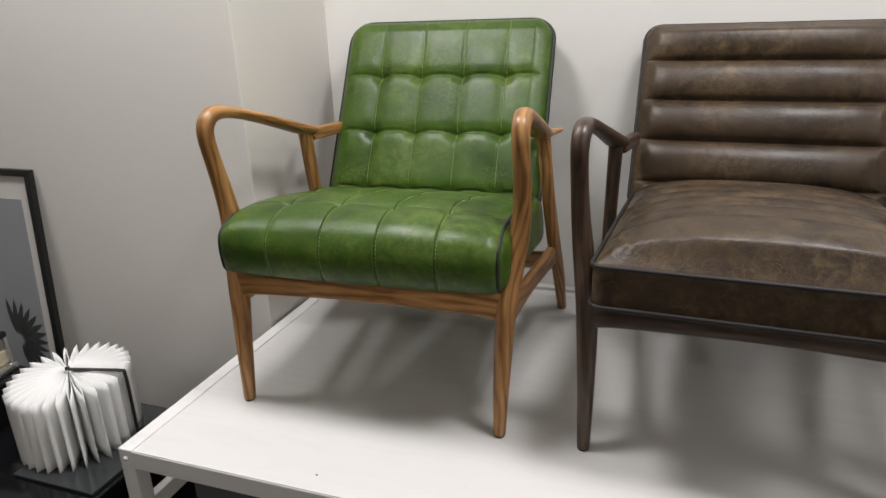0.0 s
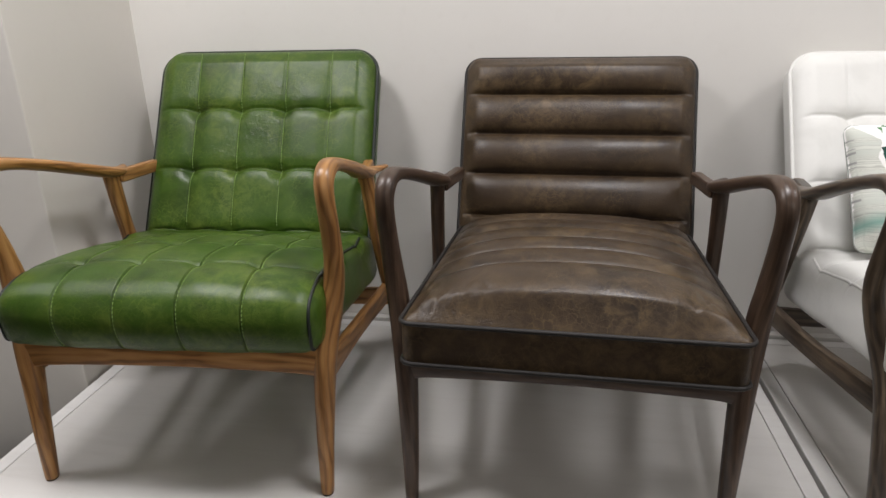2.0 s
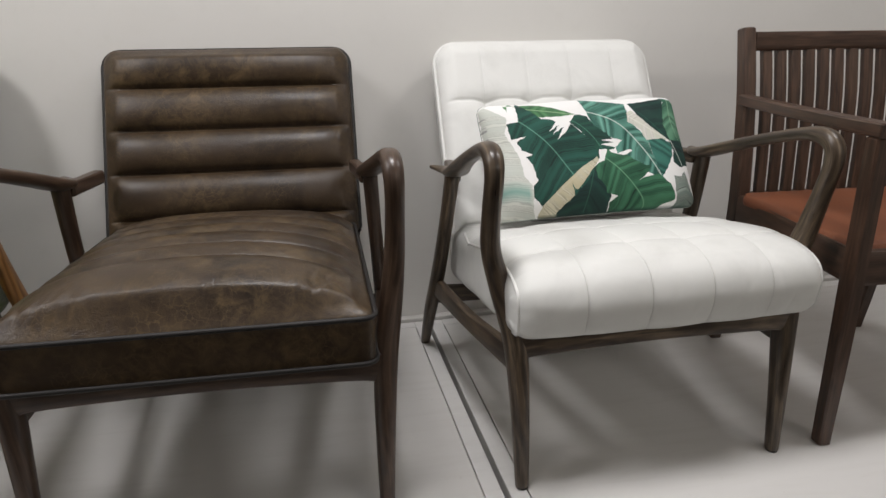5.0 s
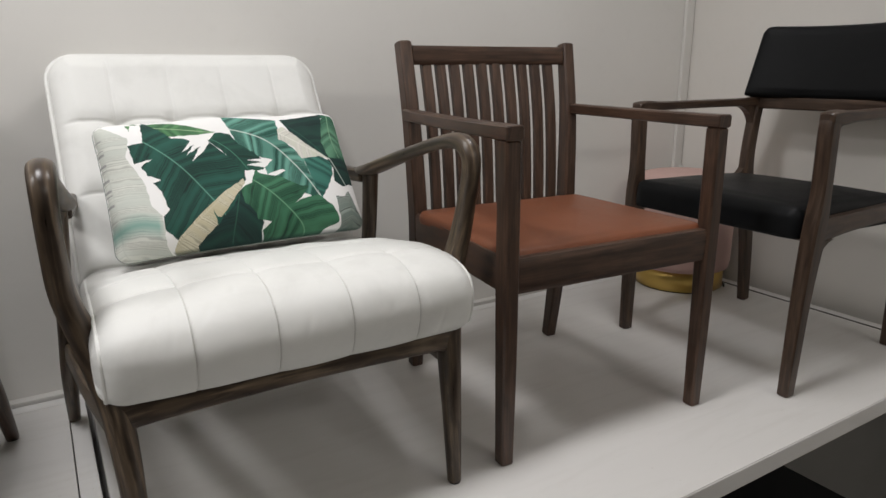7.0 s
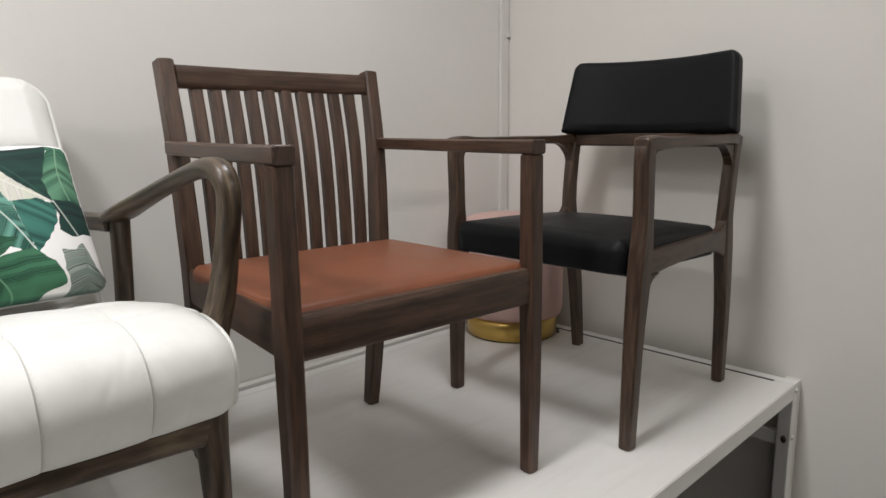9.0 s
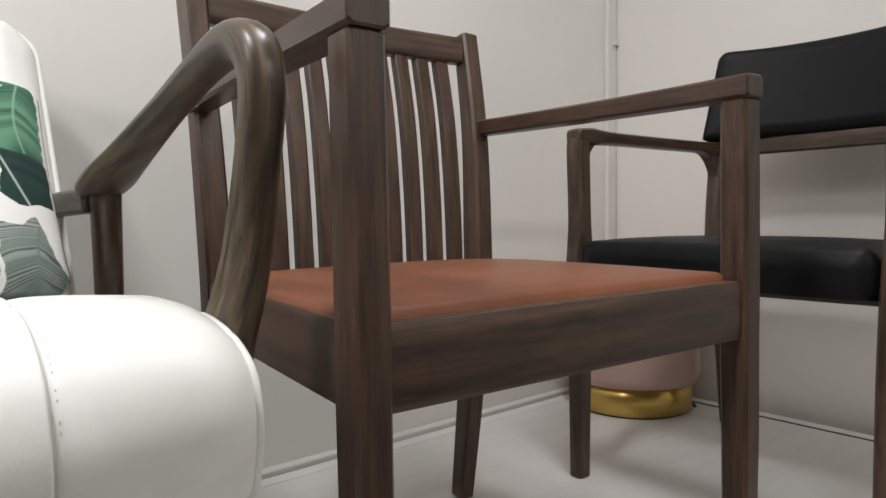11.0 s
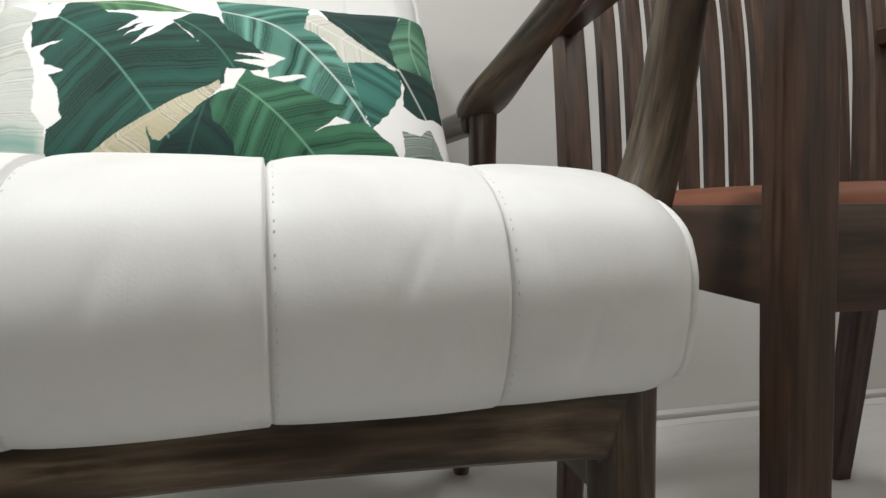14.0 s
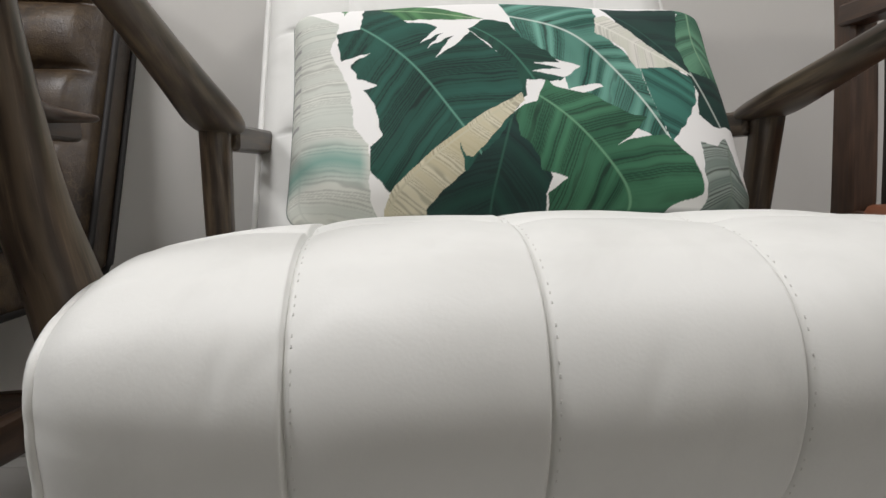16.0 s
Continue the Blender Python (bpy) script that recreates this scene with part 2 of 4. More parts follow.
def sweep(name, pts, secs, side=(1, 0, 0), power=2.0, ring=20, per=8, end=0.004, curved=True):
    """A bar along pts; secs are half widths along side and across it. power 2 is round, higher is squarer."""
    rows = np.c_[np.array(pts, float), np.array(secs, float)]
    rows = curve_points(rows, per) if curved and len(rows) > 2 else rows
    pos, sec = rows[:, :3], np.maximum(rows[:, 3:5], 0.0005)
    tang = np.gradient(pos, axis=0) if len(pos) > 2 else np.repeat([pos[1] - pos[0]], 2, 0)
    tang /= np.linalg.norm(tang, axis=1)[:, None]
    pos = np.vstack([pos[:1], pos[:1] + tang[:1] * end, pos[1:-1], pos[-1:] - tang[-1:] * end, pos[-1:]])
    tang = np.vstack([tang[:1], tang[:1], tang[1:-1], tang[-1:], tang[-1:]])
    sec = np.vstack([np.maximum(sec[:1] - end, sec[:1] * 0.4), sec[:1], sec[1:-1], sec[-1:], np.maximum(sec[-1:] - end, sec[-1:] * 0.4)])
    length = np.r_[0, np.cumsum(np.linalg.norm(np.diff(pos, axis=0), axis=1))]
    verts, uvs = [], []
    s0 = np.array(side, float)
    for q, t, (a, b), l in zip(pos, tang, sec, length):
        s = s0 - (s0 @ t) * t
        s /= np.linalg.norm(s)
        u = np.cross(t, s)
        for k in range(ring):
            ang = 2 * math.pi * (k + 0.5) / ring
            c, d = math.cos(ang), math.sin(ang)
            f = 1 / (abs(c) ** power + abs(d) ** power) ** (1 / power)
            verts.append(q + s * (a * f * c) + u * (b * f * d))
            uvs.append((l, abs(k / ring - 0.5) * 2 * (a + b) * 1.6))
    n = len(pos)
    faces = [(i * ring + k, i * ring + (k + 1) % ring, (i + 1) * ring + (k + 1) % ring, (i + 1) * ring + k) for i in range(n - 1) for k in range(ring)]
    faces += [tuple(range(ring))[::-1], tuple((n - 1) * ring + k for k in range(ring))]
    me = mesh_of(name, verts, faces, True, uvs)
    if power > 3.5:
        me.set_sharp_from_angle(angle=radians(32))
    return me


def beam(name, a, b, wa, wb=None, side=(1, 0, 0), power=9.0, end=0.0025):
    """A straight bar with nearly square section; wa and wb are half widths at its ends."""
    wb = wb or wa
    a, b = np.array(a, float), np.array(b, float)
    m = (a + b) / 2
    return sweep(name, [a, m, b], [wa, ((wa[0] + wb[0]) / 2, (wa[1] + wb[1]) / 2), wb], side, power, 24, 1, end, False)


def box_mesh(name, x0, x1, y0, y1, z0, z1, bevel=0.003):
    bm = bmesh.new()
    bmesh.ops.create_cube(bm, size=1, matrix=Matrix.Translation(((x0 + x1) / 2, (y0 + y1) / 2, (z0 + z1) / 2)) @ Matrix.Diagonal((x1 - x0, y1 - y0, z1 - z0, 1)))
    if bevel:
        bmesh.ops.bevel(bm, geom=bm.edges[:], offset=bevel, segments=2, affect="EDGES", profile=0.6)
    me = bpy.data.meshes.new(name)
    bm.to_mesh(me)
    bm.free()
    return me


def lathe(name, rows, seg=64):
    verts = [(r * math.cos(2 * math.pi * k / seg), r * math.sin(2 * math.pi * k / seg), z) for r, z in rows for k in range(seg)]
    n = len(rows)
    faces = [(i * seg + k, i * seg + (k + 1) % seg, (i + 1) * seg + (k + 1) % seg, (i + 1) * seg + k) for i in range(n - 1) for k in range(seg)]
    faces += [tuple(range(seg))[::-1], tuple((n - 1) * seg + k for k in range(seg))]
    return mesh_of(name, verts, faces)


def spaced(n, fine):
    """Numbers from 0 to 1, closer together towards both ends."""
    u = np.linspace(0, 1, n)
    return u + fine * np.sin(2 * math.pi * u) / (2 * math.pi) * -1


def cushion(name, wide, high, thick, disp, c_top=0.045, c_low=0.02, roll=0.02, nx=90, ny=80, taper=0.0, fine=0.6):
    """A padded slab: x across, z up from 0, its padded face towards -y at y = 0, its back at y = thick.
    disp(x, z) is the padding's height over that face. Gives mesh and outline of the face."""
    ts, ss = spaced(ny, fine), spaced(nx, fine) * 2 - 1
    verts, grid = [], []
    for t in ts:
        w = t * high
        half = wide / 2 - taper * (1 - t)
        for c, d in ((c_top, high - w), (c_low, w)):
            if d < c:
                half = min(half, wide / 2 - taper * (1 - t) - c + math.sqrt(max(c * c - (c - d) ** 2, 0)))
        for s in ss:
            x = s * half
            d = min(half - abs(x), w, high - w)
            k = min(d / roll, 1.0)
            back = roll * (1 - math.sqrt(max(1 - (1 - k) ** 2, 0)))
            ease = min(d / (2.2 * roll), 1.0)
            verts.append((x, back - disp(x, w) * ease * ease * (3 - 2 * ease), w))
    ni = nx
    faces = [(j * ni + i, j * ni + i + 1, (j + 1) * ni + i + 1, (j + 1) * ni + i) for j in range(ny - 1) for i in range(nx - 1)]
    rim = [i for i in range(nx)] + [j * ni + nx - 1 for j in range(1, ny)] + [(ny - 1) * ni + i for i in range(nx - 2, -1, -1)] + [j * ni for j in range(ny - 2, 0, -1)]
    outline = [verts[i] for i in rim]
    last = rim
    cx, cz = 0.0, high / 2
    for y, shrink in ((roll * 1.3, 1.0), (thick - 0.012, 1.0), (thick - 0.003, 0.992), (thick, 0.97)):
        start = len(verts)
        verts += [(cx + (verts[i][0] - cx) * shrink, y, cz + (verts[i][2] - cz) * shrink) for i in rim]
        ring = list(range(start, start + len(rim)))
        faces += [(last[k], last[(k + 1) % len(rim)], ring[(k + 1) % len(rim)], ring[k]) for k in range(len(rim))]
        last = ring
    faces.append(tuple(last))
    return mesh_of(name, verts, faces), outline


def tube(name, pts, r, closed=False, ring=8):
    p = np.array(pts, float)
    n = len(p)
    tang = (np.roll(p, -1, 0) - np.roll(p, 1, 0)) if closed else np.gradient(p, axis=0)
    tang /= np.maximum(np.linalg.norm(tang, axis=1), 1e-9)[:, None]
    verts = []
    ref = np.array((0.31, 0.52, 0.79))
    for q, t in zip(p, tang):
        s = ref - (ref @ t) * t
        s /= np.linalg.norm(s)
        u = np.cross(t, s)
        verts += [q + r * (math.cos(2 * math.pi * k / ring) * s + math.sin(2 * math.pi * k / ring) * u) for k in range(ring)]
    m = n if closed else n - 1
    faces = [(i * ring + k, i * ring + (k + 1) % ring, (i + 1) % n * ring + (k + 1) % ring, (i + 1) % n * ring + k) for i in range(m) for k in range(ring)]
    if not closed:
        faces += [tuple(range(ring))[::-1], tuple((n - 1) * ring + k for k in range(ring))]
    return mesh_of(name, verts, faces)


def resample(p, n, closed=True):
    p = np.array(p, float)
    q = np.vstack([p, p[:1]]) if closed else p
    l = np.r_[0, np.cumsum(np.linalg.norm(np.diff(q, axis=0), axis=1))]
    at = np.linspace(0, l[-1], n, endpoint=not closed)
    return np.c_[tuple(np.interp(at, l, q[:, k]) for k in range(p.shape[1]))], l[-1]


def dashes(name, places, tangents, normals, long=0.0048, wide=0.0014, tall=0.0008):
    """Short threads, one little bar for each stitch."""
    verts, faces = [], []
    for q, t, n in zip(places, tangents, normals):
        s = np.cross(t, n)
        b = len(verts)
        for da, db, dc in ((-1, -1, -0.6), (1, -1, -0.6), (1, 1, -0.6), (-1, 1, -0.6), (-0.7, -0.6, 1), (0.7, -0.6, 1), (0.7, 0.6, 1), (-0.7, 0.6, 1)):
            verts.append(q + t * da * long / 2 + s * db * wide / 2 + n * dc * tall)
        faces += [tuple(b + k for k in f) for f in ((4, 5, 6, 7), (0, 1, 5, 4), (1, 2, 6, 5), (2, 3, 7, 6), (3, 0, 4, 7))]
    return mesh_of(name, verts, faces, False)


def bell(d, w):
    return math.exp(-(d / w) ** 2)


# ---- the room ----
def structure(name, me, mat, label):
    ob = part(name, me, mat, None)
    return tagged(ob, label, "", "", "structure")


structure("floor", box_mesh("floor", -4.2, 3.69, -4.0, 2.66, -0.1, 0.0, 0), CARPET, "black vinyl floor of the shop")
# the ceiling is unseen, added to close the room round the lamps
structure("ceiling", box_mesh("ceiling", -4.2, 3.69, -4.0, 2.66, 2.8, 2.9, 0), CEIL, "unseen white ceiling added to close the room")
structure("wall_back", box_mesh("wall_back", -0.24, 3.69, 2.66, 2.8, 0, 2.8, 0), WALL, "warm white painted wall behind the chairs")
structure("wall_left", box_mesh("wall_left", -4.2, -0.24, 2.17, 2.8, 0, 2.8, 0.004), GREYWALL, "pale grey wall that stands forward of the recess")
structure("wall_right", box_mesh("wall_right", 3.69, 3.83, -4.0, 2.8, 0, 2.8, 0), GREYWALL, "warm white side wall beside the platform")
# two unseen walls, added to enclose the open shop and bounce light
structure("closing_wall_front", box_mesh("closing_wall_front", -4.2, 3.83, -4.14, -4.0, 0, 2.8, 0), WALL, "unseen white wall added to close the room at the front")
structure("closing_wall_side", box_mesh("closing_wall_side", -4.34, -4.2, -4.14, 2.8, 0, 2.8, 0), WALL, "unseen white wall added to close the room at the left")

# trunking in the corner
trunk = thing("cable_trunking", 3.69, 2.66, P, 0, "off-white vertical cable trunking in the wall corner", "trunking")
part("channel", box_mesh("channel", -0.045, -0.012, -0.016, -0.0005, -0.2, 1.9, 0.003), GREYPLASTIC, trunk)
part("pipe", sweep("pipe", [(-0.009, -0.009, -0.2), (-0.009, -0.009, 1.9)], [(0.0075, 0.0075)] * 2, ring=14, curved=False), GREYPLASTIC, trunk)
part("clip", box_mesh("clip", -0.022, -0.001, -0.022, -0.001, 1.028, 1.043, 0.002), GREYPLASTIC, trunk)
part("clip", box_mesh("clip", -0.022, -0.001, -0.022, -0.001, 0.38, 0.395, 0.002), GREYPLASTIC, trunk)


# ---- the display platforms ----
def platform(x0, x1, y0, y1, label, right_slot):
    """A steel table frame with a board let into it, flush with the tubes."""
    ob = thing("display_platform", (x0 + x1) / 2, (y0 + y1) / 2, 0, 0, label, "platform", "display platforms in a row")
    hw, hd, tb, th = (x1 - x0) / 2, (y1 - y0) / 2, 0.036, 0.045
    g = 0.0022
    part("board", box_mesh("board", -hw + tb + g, hw - tb - g, -hd + 0.001, hd - tb - g, P - 0.03, P, 0.0015), BOARD, ob)
    part("gap_backing", box_mesh("gap_backing", -hw + tb - 0.002, hw - tb + 0.002, -hd + 0.02, hd - tb + 0.004, P - 0.036, P - 0.031, 0), GROOVE, ob)
    for name, a in (("side_tube", (-hw, -hw + tb, -hd, hd)), ("side_tube", (hw - tb, hw, -hd, hd)), ("rear_tube", (-hw + tb, hw - tb, hd - tb, hd))):
        part(name, box_mesh(name, *a, P - th, P, 0.003), STEEL, ob)
    part("front_fascia", box_mesh("front_fascia", -hw + tb, hw - tb, -hd - 0.0005, -hd + 0.012, P - th, P - 0.0025, 0.002), STEEL, ob)
    if not right_slot:
        me = lathe("screw_hole", [(0.0022, -0.001), (0.0022, 0.0006)], 14)
        me.transform(pose(-0.42, -hd + 0.045, P))
        part("screw_hole", me, GROOVE, ob)
    if right_slot:
        part("cable_slot", box_mesh("cable_slot", hw - tb - 0.012, hw - tb - 0.003, -hd + 0.05, hd - 0.25, P - 0.001, P + 0.0012, 0), GROOVE, ob)
    for sx in (-1, 1):
        for sy in (-1, 1):
            cx, cy = sx * (hw - 0.018), sy * (hd - 0.018)
            leg = part("leg", box_mesh("leg", cx - 0.018, cx + 0.018, cy - 0.018, cy + 0.018, 0, P - th - 0.0005, 0.003), STEEL, ob)
            if sy < 0:
                for z, r in ((P - 0.022, 0.006), (P - 0.16, 0.008)):
                    me = lathe("screw", [(0.001, 0.0035), (r * 0.45, 0.0035), (r * 0.5, 0.002), (r, 0.002), (r, -0.002)], 16)
                    me.transform(pose(cx, -hd - 0.0008, z, 90, 0, 0))
                    part("screw", me, STEEL, leg)
        part("side_rail", box_mesh("side_rail", sx * (hw - 0.018) - 0.011, sx * (hw - 0.018) + 0.011, -hd + 0.036, hd - 0.036, P - 0.19, P - 0.15, 0.003), STEEL, ob)
        if right_slot and sx > 0:
            me = lathe("oval_slot", [(0.0075, -0.001), (0.0075, 0.0012)], 18)
            me.transform(Matrix.Translation((hw - 0.0362, -hd + 0.016, P - 0.165)) @ Matrix.Diagonal((1, 1, 1.5, 1)) @ Matrix.Rotation(radians(90), 4, "Y"))
            part("oval_slot", me, GROOVE, ob)
    part("rear_rail", box_mesh("rear_rail", -hw + 0.036, hw - 0.036, hd - 0.03, hd - 0.008, P - 0.19, P - 0.15, 0.003), STEEL, ob)
    return ob


platform(-0.23, 1.516, 1.566, 2.625, "white lacquered display platform on a coated steel frame", False)
platform(1.527, 3.652, 1.568, 2.625, "white lacquered display platform against the side wall", True)
structure("trim", box_mesh("trim", 3.664, 3.6895, 1.572, 1.612, 0.0, P - 0.006, 0.003), GREYPLASTIC, "off-white upright strip between platform and side wall")
lead = new("extension_lead", tube("extension_lead", curve_points([(3.636, 1.66, P - 0.144), (3.640, 1.76, P - 0.1455), (3.628, 1.86, P - 0.145), (3.634, 1.98, P - 0.1455), (3.640, 2.2, P - 0.1455)], 8), 0.004))
lead.data.materials.append(GREYPLASTIC)
tagged(lead, "off-white cable lying along the rail under the platform", "cable")
skirting = structure("baseboard", box_mesh("baseboard", -0.239, 3.689, 2.632, 2.659, P - 0.12, P + 0.008, 0.003), GREYPLASTIC, "off-white cable strip along the wall's foot")


# ---- upholstered armchairs ----
def pad(v, cuts, power=3.0):
    """1 in the middle between two cuts, 0 on a cut."""
    for a, b in zip(cuts[:-1], cuts[1:]):
        if a <= v <= b:
            return 1 - abs(2 * (v - a) / (b - a) - 1) ** power
    return 0.0


def seat_loft(name, wide, profile, top_from, top_to, seams, rows, puff, nx, nl, rear_narrow=0.03, end_r=0.04, crown_l=0.020, crown_r=0.016, deep=0.0075):
    """A waterfall seat: a closed side profile (y, z) swept across x, padded between seams."""
    dense = curve_points(profile, 10, True)
    dense = np.vstack([dense, dense[:1]])
    run = np.r_[0, np.cumsum(np.linalg.norm(np.diff(dense, axis=0), axis=1))]
    total = run[-1]
    cuts = [r + d for r in rows[1:] for d in (-0.022, -0.015, -0.010, -0.006, -0.003, 0.0, 0.003, 0.006, 0.010, 0.015, 0.022)]
    arc = np.unique(np.r_[[a for a in np.arange(nl) * total / nl if min(abs(a - r) for r in rows[1:]) > 0.026], cuts])
    nl = len(arc)
    ring = np.c_[np.interp(arc, run, dense[:, 0]), np.interp(arc, run, dense[:, 1])]
    t = np.roll(ring, -1, 0) - np.roll(ring, 1, 0)
    t /= np.linalg.norm(t, axis=1)[:, None]
    nrm = np.c_[-t[:, 1], t[:, 0]]
    if np.sum(nrm * (ring - ring.mean(0))) < 0:
        nrm = -nrm
    xs = (spaced(nx, 0.35) * 2 - 1) * wide / 2
    near = [s + d for s in seams[1:-1] for d in (-0.006, -0.003, -0.0015, -0.0007, 0.0, 0.0006, 0.0012, 0.0022, 0.004)]
    xs = np.unique(np.r_[[x for x in xs if min(abs(x - s) for s in seams[1:-1]) > 0.0075], near])
    nx = len(xs)
    verts = []
    rng = random.Random(12)
    wrinkles = [(rng.choice(seams[1:-1]) + rng.uniform(-0.05, 0.05), rng.uniform(0.05, 0.25), rng.uniform(-1.2, 1.2)) for _ in range(16)]
    y_lo, y_hi = ring[:, 0].min(), ring[:, 0].max()
    for x in xs:
        dx = wide / 2 - abs(x)
        k = min(dx / end_r, 1.0)
        inset = end_r * 0.8 * (1 - math.sqrt(max(1 - (1 - k) ** 2, 0)))
        crown = -(crown_l if x < 0 else crown_r) * (abs(x) / (wide / 2)) ** 3.2
        gather = max(bell(x - q, 0.016) for q in seams[1:-1])
        col = pad(x, seams)
        fold = 0.0
        for s in seams[1:-1]:
            dx = x - s
            fold += 0.0020 * math.exp(dx / 0.010) if dx < 0 else -0.0016 * math.exp(-dx / 0.005)
            fold -= 0.0022 * bell(dx - 0.0004, 0.0009)
        for (y, z), n, a in zip(ring, nrm, arc):
            d = -inset
            if top_from < a < top_to:
                e = min((a - top_from) / 0.04, (top_to - a) / 0.04, 1.0)
                row = pad(a, rows) if rows[0] < a < rows[-1] else 1.0
                cross = max(bell(a - r, 0.0042) for r in rows[1:])
                pit = gather * max(bell(a - r, 0.020) for r in rows[1:])
                d += e * (puff * (col * (0.35 + 0.65 * row)) + fold - 0.0034 * cross - deep * pit + crown * min(a / 0.1, 1.0))
            d += 0.0011 * math.sin(23 * x + 9 * a + 1.3) * math.sin(31 * a - 14 * x) + sum(-0.0010 * bell((x - wx) + wk * (a - wa), 0.0035) * bell(a - wa, 0.022) for wx, wa, wk in wrinkles if abs(x - wx) < 0.04)
            f = 1 - rear_narrow * (y - y_lo) / (y_hi - y_lo)
            verts.append((x * f, y + n[0] * d, z + n[1] * d))
    faces = [(i * nl + k, (i + 1) * nl + k, (i + 1) * nl + (k + 1) % nl, i * nl + (k + 1) % nl) for i in range(nx - 1) for k in range(nl)]
    faces += [tuple(range(nl)), tuple((nx - 1) * nl + k for k in range(nl))]
    v = np.array(verts).reshape(nx, nl, 3)
    return mesh_of(name, verts, faces), v, arc, xs


def surface_stitches(v, arc, xs, seam, lo, hi, gap, offset):
    i = int(np.argmin(abs(xs - seam - offset)))
    line = v[i]
    places, tang, norm = [], [], []
    a = lo
    while a < hi:
        k = int(np.argmin(abs(arc - a)))
        t = line[(k + 1) % len(line)] - line[k - 1]
        t = t / np.linalg.norm(t)
        u = v[min(i + 1, len(xs) - 1)][k] - v[i - 1][k]
        n = np.cross(u, t)
        n /= np.linalg.norm(n)
        out = line[k] - v[i].mean(0)
        n = n if n @ out > 0 else -n
        places.append(line[k] + n * 0.0002), tang.append(t), norm.append(n)
        a += gap
    return places, tang, norm


PROFILE = [(0.035, 0.313), (-0.008, 0.325), (-0.027, 0.362), (-0.028, 0.398), (-0.010, 0.431), (0.035, 0.453), (0.11, 0.459), (0.22, 0.446),
           (0.33, 0.424), (0.43, 0.400), (0.52, 0.375), (0.56, 0.33), (0.575, 0.26), (0.54, 0.235), (0.44, 0.248), (0.30, 0.272), (0.16, 0.295)]


def chair_frame(ob, wood, deep_rail, label, tuck=0.0, sink=(0.006, 0.006), low=0.0):
    """The shaped show-wood frame: bent arm and front leg in one, rear legs, rails."""
    pts = [(0.293 - tuck, 0.016, 0.0), (0.296 - tuck, 0.030, 0.14), (0.303 - tuck, 0.052, 0.29), (0.319 - 0.6 * tuck, 0.080, 0.40), (0.326 - 0.1 * tuck, 0.078, 0.47), (0.328, 0.062, 0.54), (0.328, 0.048, 0.60), (0.327, 0.057, 0.631),
           (0.326, 0.090, 0.643), (0.324, 0.15, 0.635), (0.321, 0.24, 0.613), (0.315, 0.34, 0.584), (0.309, 0.42, 0.560), (0.313, 0.478, 0.550), (0.343, 0.548, 0.547)]
    secs = [(0.0125, 0.0135), (0.017, 0.019), (0.021, 0.026), (0.020, 0.025), (0.018, 0.021), (0.0165, 0.0175), (0.0165, 0.017), (0.0175, 0.0175),
            (0.018, 0.0155), (0.0165, 0.0125), (0.0175, 0.0125), (0.023, 0.0135), (0.029, 0.0135), (0.022, 0.010), (0.006, 0.004)]
    for s, dz in zip((-1, 1), sink):
        arm = part("arm", sweep("arm", [(s * x, y, z - dz * min(max((y - 0.12) / 0.3, 0), 1) * (z > 0.5)) for x, y, z in pts], secs, (1, 0, 0), 2.3, 22, 7), wood, ob, label)
        part("foot_pad", sweep("foot_pad", [(s * (0.293 - tuck), 0.016, -0.0), (s * (0.293 - tuck), 0.016, 0.005)], [(0.0115, 0.0125)] * 2, curved=False, end=0.001), RUBBER, arm)
        leg = part("rear_leg", sweep("rear_leg", [(s * 0.343, 0.672, 0.0), (s * 0.339, 0.60, 0.13), (s * 0.331, 0.535, 0.25), (s * 0.321, 0.478, 0.40), (s * 0.312, 0.440, 0.556 - dz)],
                                     [(0.0125, 0.014), (0.0155, 0.02), (0.016, 0.023), (0.0155, 0.019), (0.0165, 0.02)], (1, 0, 0), 2.6, 20, 7), wood, ob)
        part("foot_pad", sweep("foot_pad", [(s * 0.343, 0.672, 0.0), (s * 0.343, 0.672, 0.005)], [(0.0115, 0.0125)] * 2, curved=False, end=0.001), RUBBER, leg)
        part("side_rail", sweep("side_rail", [(s * (0.300 - tuck), 0.055, 0.255), (s * 0.310, 0.30, 0.232), (s * 0.330, 0.555, 0.212)], [(0.0115, 0.026), (0.0115, 0.021), (0.0115, 0.026)], (1, 0, 0), 4.5, 20, 8), wood, ob)
        part("back_peg", sweep("back_peg", [(s * 0.303, 0.455, 0.540 - dz), (s * 0.286, 0.600, 0.536 - dz)], [(0.015, 0.013)] * 2, (0, 0, 1), 6.0, 24, curved=False), wood, ob)
    h = deep_rail
    part("front_rail", sweep("front_rail", [(px, py, pz - low) for px, py, pz in ((tuck - 0.298, 0.045, 0.290), (-0.25, 0.040, 0.297), (-0.12, 0.034, 0.303), (0, 0.032, 0.305), (0.12, 0.034, 0.303), (0.25, 0.040, 0.297), (0.298 - tuck, 0.045, 0.290))],
                             [(0.0125, h + 0.003), (0.0125, h), (0.0125, h - 0.002), (0.0125, h - 0.003), (0.0125, h - 0.002), (0.0125, h), (0.0125, h + 0.003)], (0, 1, 0), 5.0, 20, 6), wood, ob)
    part("rear_stretcher", sweep("rear_stretcher", [(-0.325, 0.565, 0.185), (0, 0.575, 0.172), (0.325, 0.565, 0.185)], [(0.011, 0.024), (0.011, 0.019), (0.011, 0.024)], (0, 1, 0), 4.5, 20, 8), wood, ob)


